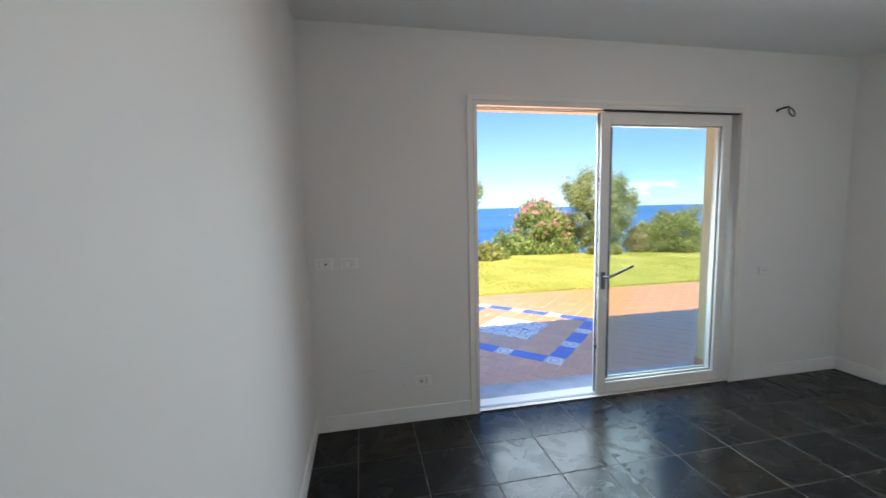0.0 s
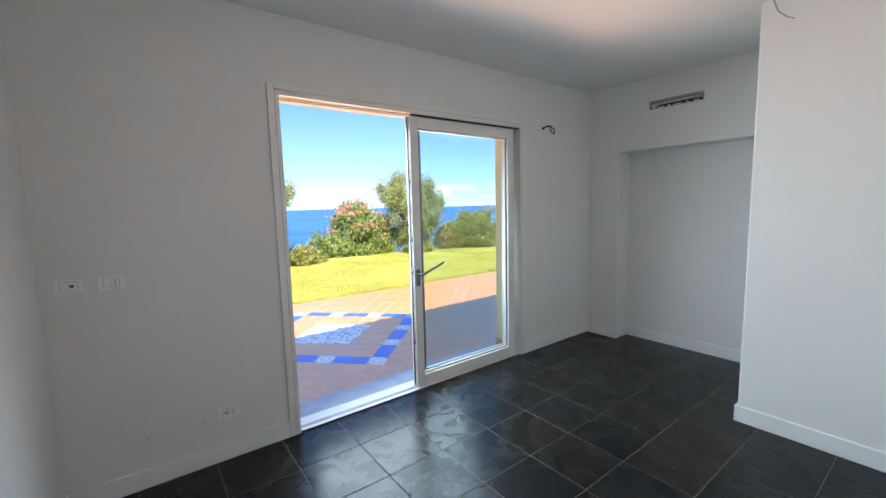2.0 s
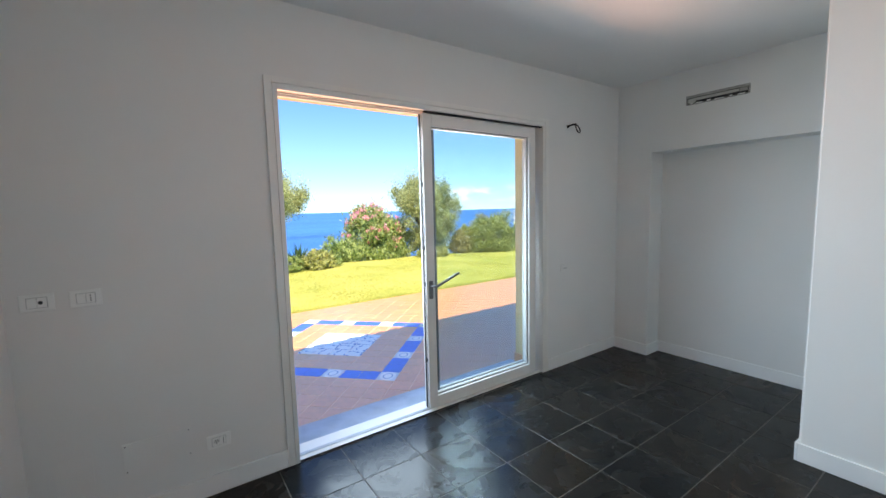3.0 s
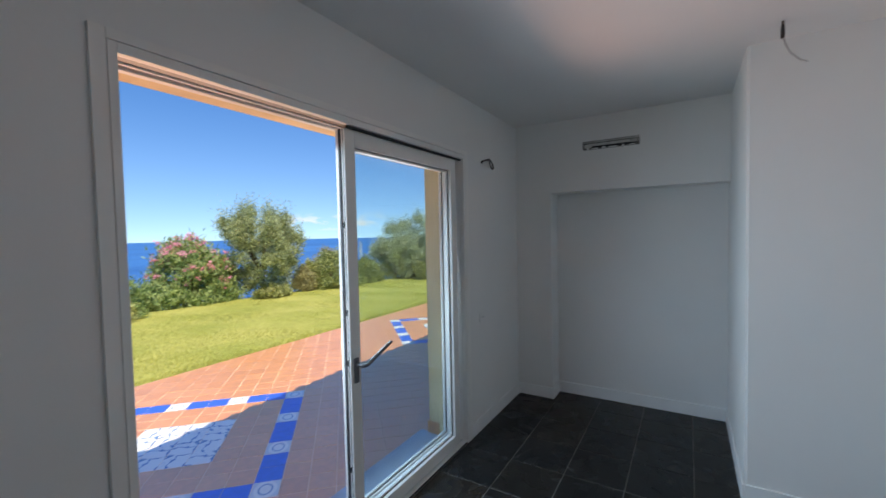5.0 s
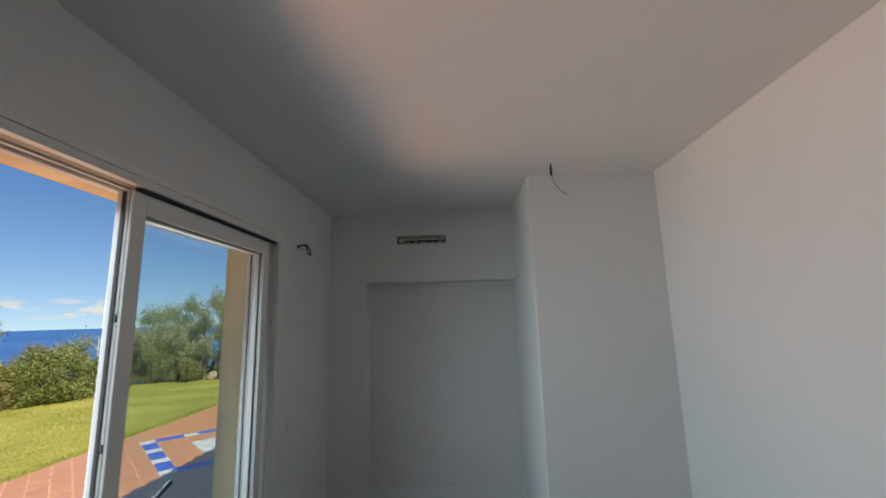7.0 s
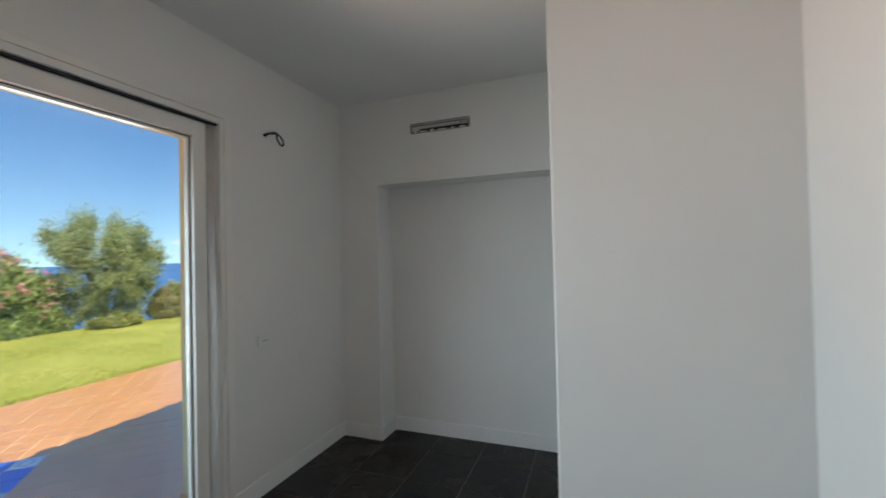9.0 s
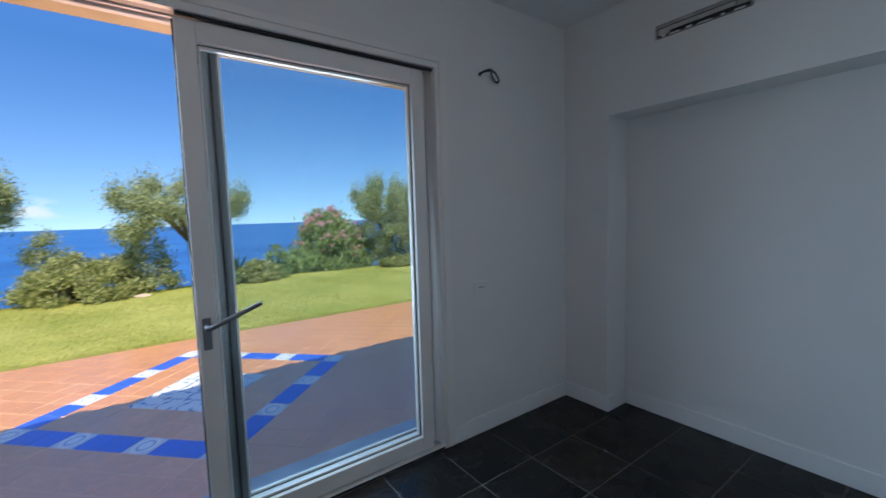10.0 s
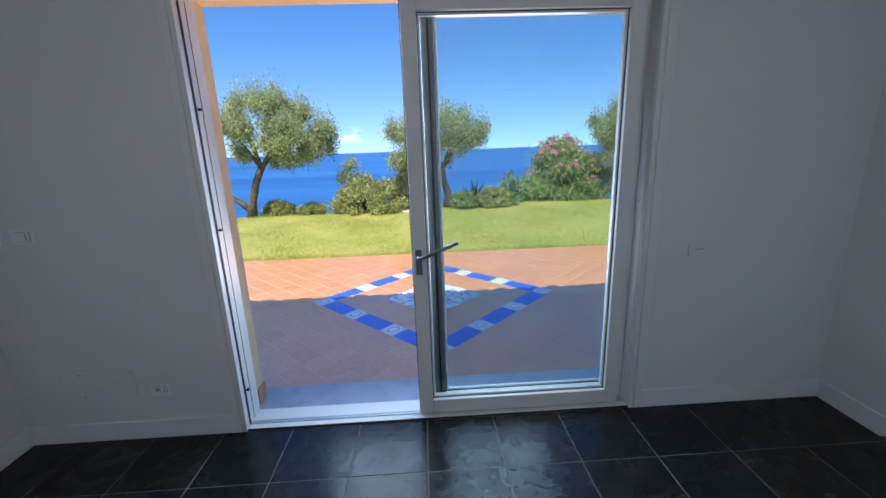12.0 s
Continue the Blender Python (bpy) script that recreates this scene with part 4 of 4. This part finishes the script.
patio = thing("patio", "diagonal terracotta tile patio with painted diamond borders", "patio", "structure", bm=boxes((-6.0, 12.0, Y_OUT, LAWN_Y, -0.3, Z_PATIO - 0.0024)), mat=PALE_GROUT)


def tile_kind(i, j):
    for oi, oj in ((0, 0), (18, -17)):
        a, b = i - oi, j - oj
        if -5 <= a <= 4 and -5 <= b <= 4:
            if a in (-5, 4) or b in (-5, 4):
                run = b + 5 if a in (-5, 4) else a + 5
                return "oval" if run % 3 == 0 else "blue"
            if -2 <= a <= 1 and -2 <= b <= 1:
                return "floral"
    return "clay"


def clipped(poly, keep, at):
    out = []
    for p, q in zip(poly, poly[1:] + poly[:1]):
        dp, dq = keep * (p[1] - at), keep * (q[1] - at)
        if dp >= 0:
            out.append(p)
        if dp * dq < 0:
            k = dp / (dp - dq)
            out.append((p[0] + (q[0] - p[0]) * k, p[1] + (q[1] - p[1]) * k))
    return out


def tile_mesh(name, size, height, inset, mat):
    """A thin tile, its top edges chamfered, centred on its own origin; top at z = 0."""
    h = size / 2
    v = [(sx * h, sy * h, -height) for sx, sy in ((-1, -1), (1, -1), (1, 1), (-1, 1))]
    v += [(sx * h, sy * h, -inset) for sx, sy in ((-1, -1), (1, -1), (1, 1), (-1, 1))]
    v += [(sx * (h - inset), sy * (h - inset), 0) for sx, sy in ((-1, -1), (1, -1), (1, 1), (-1, 1))]
    f = [(8, 9, 10, 11)] + [(a + k, a + (k + 1) % 4, a + 4 + (k + 1) % 4, a + 4 + k) for a in (0, 4) for k in range(4)]
    return raw_mesh(name, v, f, mat)


JOINT = 0.007
kinds = {"clay": tile_mesh("clay_tile", TILE - JOINT, 0.012, 0.002, TERRACOTTA), "blue": tile_mesh("blue_tile", TILE - 0.004, 0.012, 0.0015, BLUE_TILE),
         "oval": tile_mesh("oval_tile", TILE - 0.004, 0.012, 0.0015, OVAL_TILE), "floral": tile_mesh("floral_tile", TILE - 0.004, 0.012, 0.0015, FLORAL_TILE)}
rest_v, rest_f, near_clay = [], [], 0
rj = random.Random(2)
R2 = math.sqrt(0.5)
for i in range(-50, 75):
    for j in range(-75, 50):
        u, v = (i + 0.5) * TILE, (j + 0.5) * TILE
        x, y = C1[0] + (u - v) * R2, C1[1] + (u + v) * R2
        if not (-5.8 < x < 11.8 and 0.3 < y < LAWN_Y + 0.1):
            continue
        kind = tile_kind(i, j)
        whole = 0.58 < y < LAWN_Y - 0.14
        if kind != "clay" or (whole and -1.3 < x < 3.4 and y < 3.45 and near_clay < 260):
            near_clay += kind == "clay"
            ob = new(kind + "_tile", kinds[kind])
            ob.parent = patio
            ob.matrix_local = pose(x, y, Z_PATIO + rj.uniform(-0.0008, 0.0008), rj.uniform(-0.15, 0.15), rj.uniform(-0.15, 0.15), 45 + 90 * rj.randrange(4))
        else:
            h = (TILE - JOINT) * R2
            poly = [(x, y - h), (x + h, y), (x, y + h), (x - h, y)]
            poly = clipped(clipped(poly, -1, LAWN_Y - 0.01), 1, Y_OUT + 0.005)
            if len(poly) < 3:
                continue
            b0, m_ = len(rest_v), len(poly)
            z = Z_PATIO + rj.uniform(-0.0008, 0.0008)
            rest_v += [(px, py, z) for px, py in poly] + [(px, py, z - 0.012) for px, py in poly]
            rest_f.append(tuple(range(b0, b0 + m_)))
            rest_f += [(b0 + (k + 1) % m_, b0 + k, b0 + m_ + k, b0 + m_ + (k + 1) % m_) for k in range(m_)]
far = raw_part("far_tiles", rest_v, rest_f, TERRACOTTA, patio)
tagged(far, kind="stuff")

# ---- slate floor tiles ----
PITCH = 0.395
slab = bpy.data.objects["floor"]
slate_mesh = tile_mesh("slate_tile", PITCH - 0.005, 0.010, 0.0018, SLATE)
for i in range(-7, 8):
    for j in range(0, 12):
        x0, y1 = 1.06 + PITCH * i, -0.010 - PITCH * j
        xc, yc = x0 + PITCH / 2, y1 - PITCH / 2
        if x0 + PITCH < X_LEFT or x0 > X_NICHE or (yc < Y_BACK and x0 > 0.35):
            continue
        ob = new("slate_tile", slate_mesh)
        ob.parent = slab
        ob.matrix_local = pose(xc, yc, rj.uniform(-0.0006, 0.0004), rj.uniform(-0.06, 0.06), rj.uniform(-0.06, 0.06), 90 * rj.randrange(4))
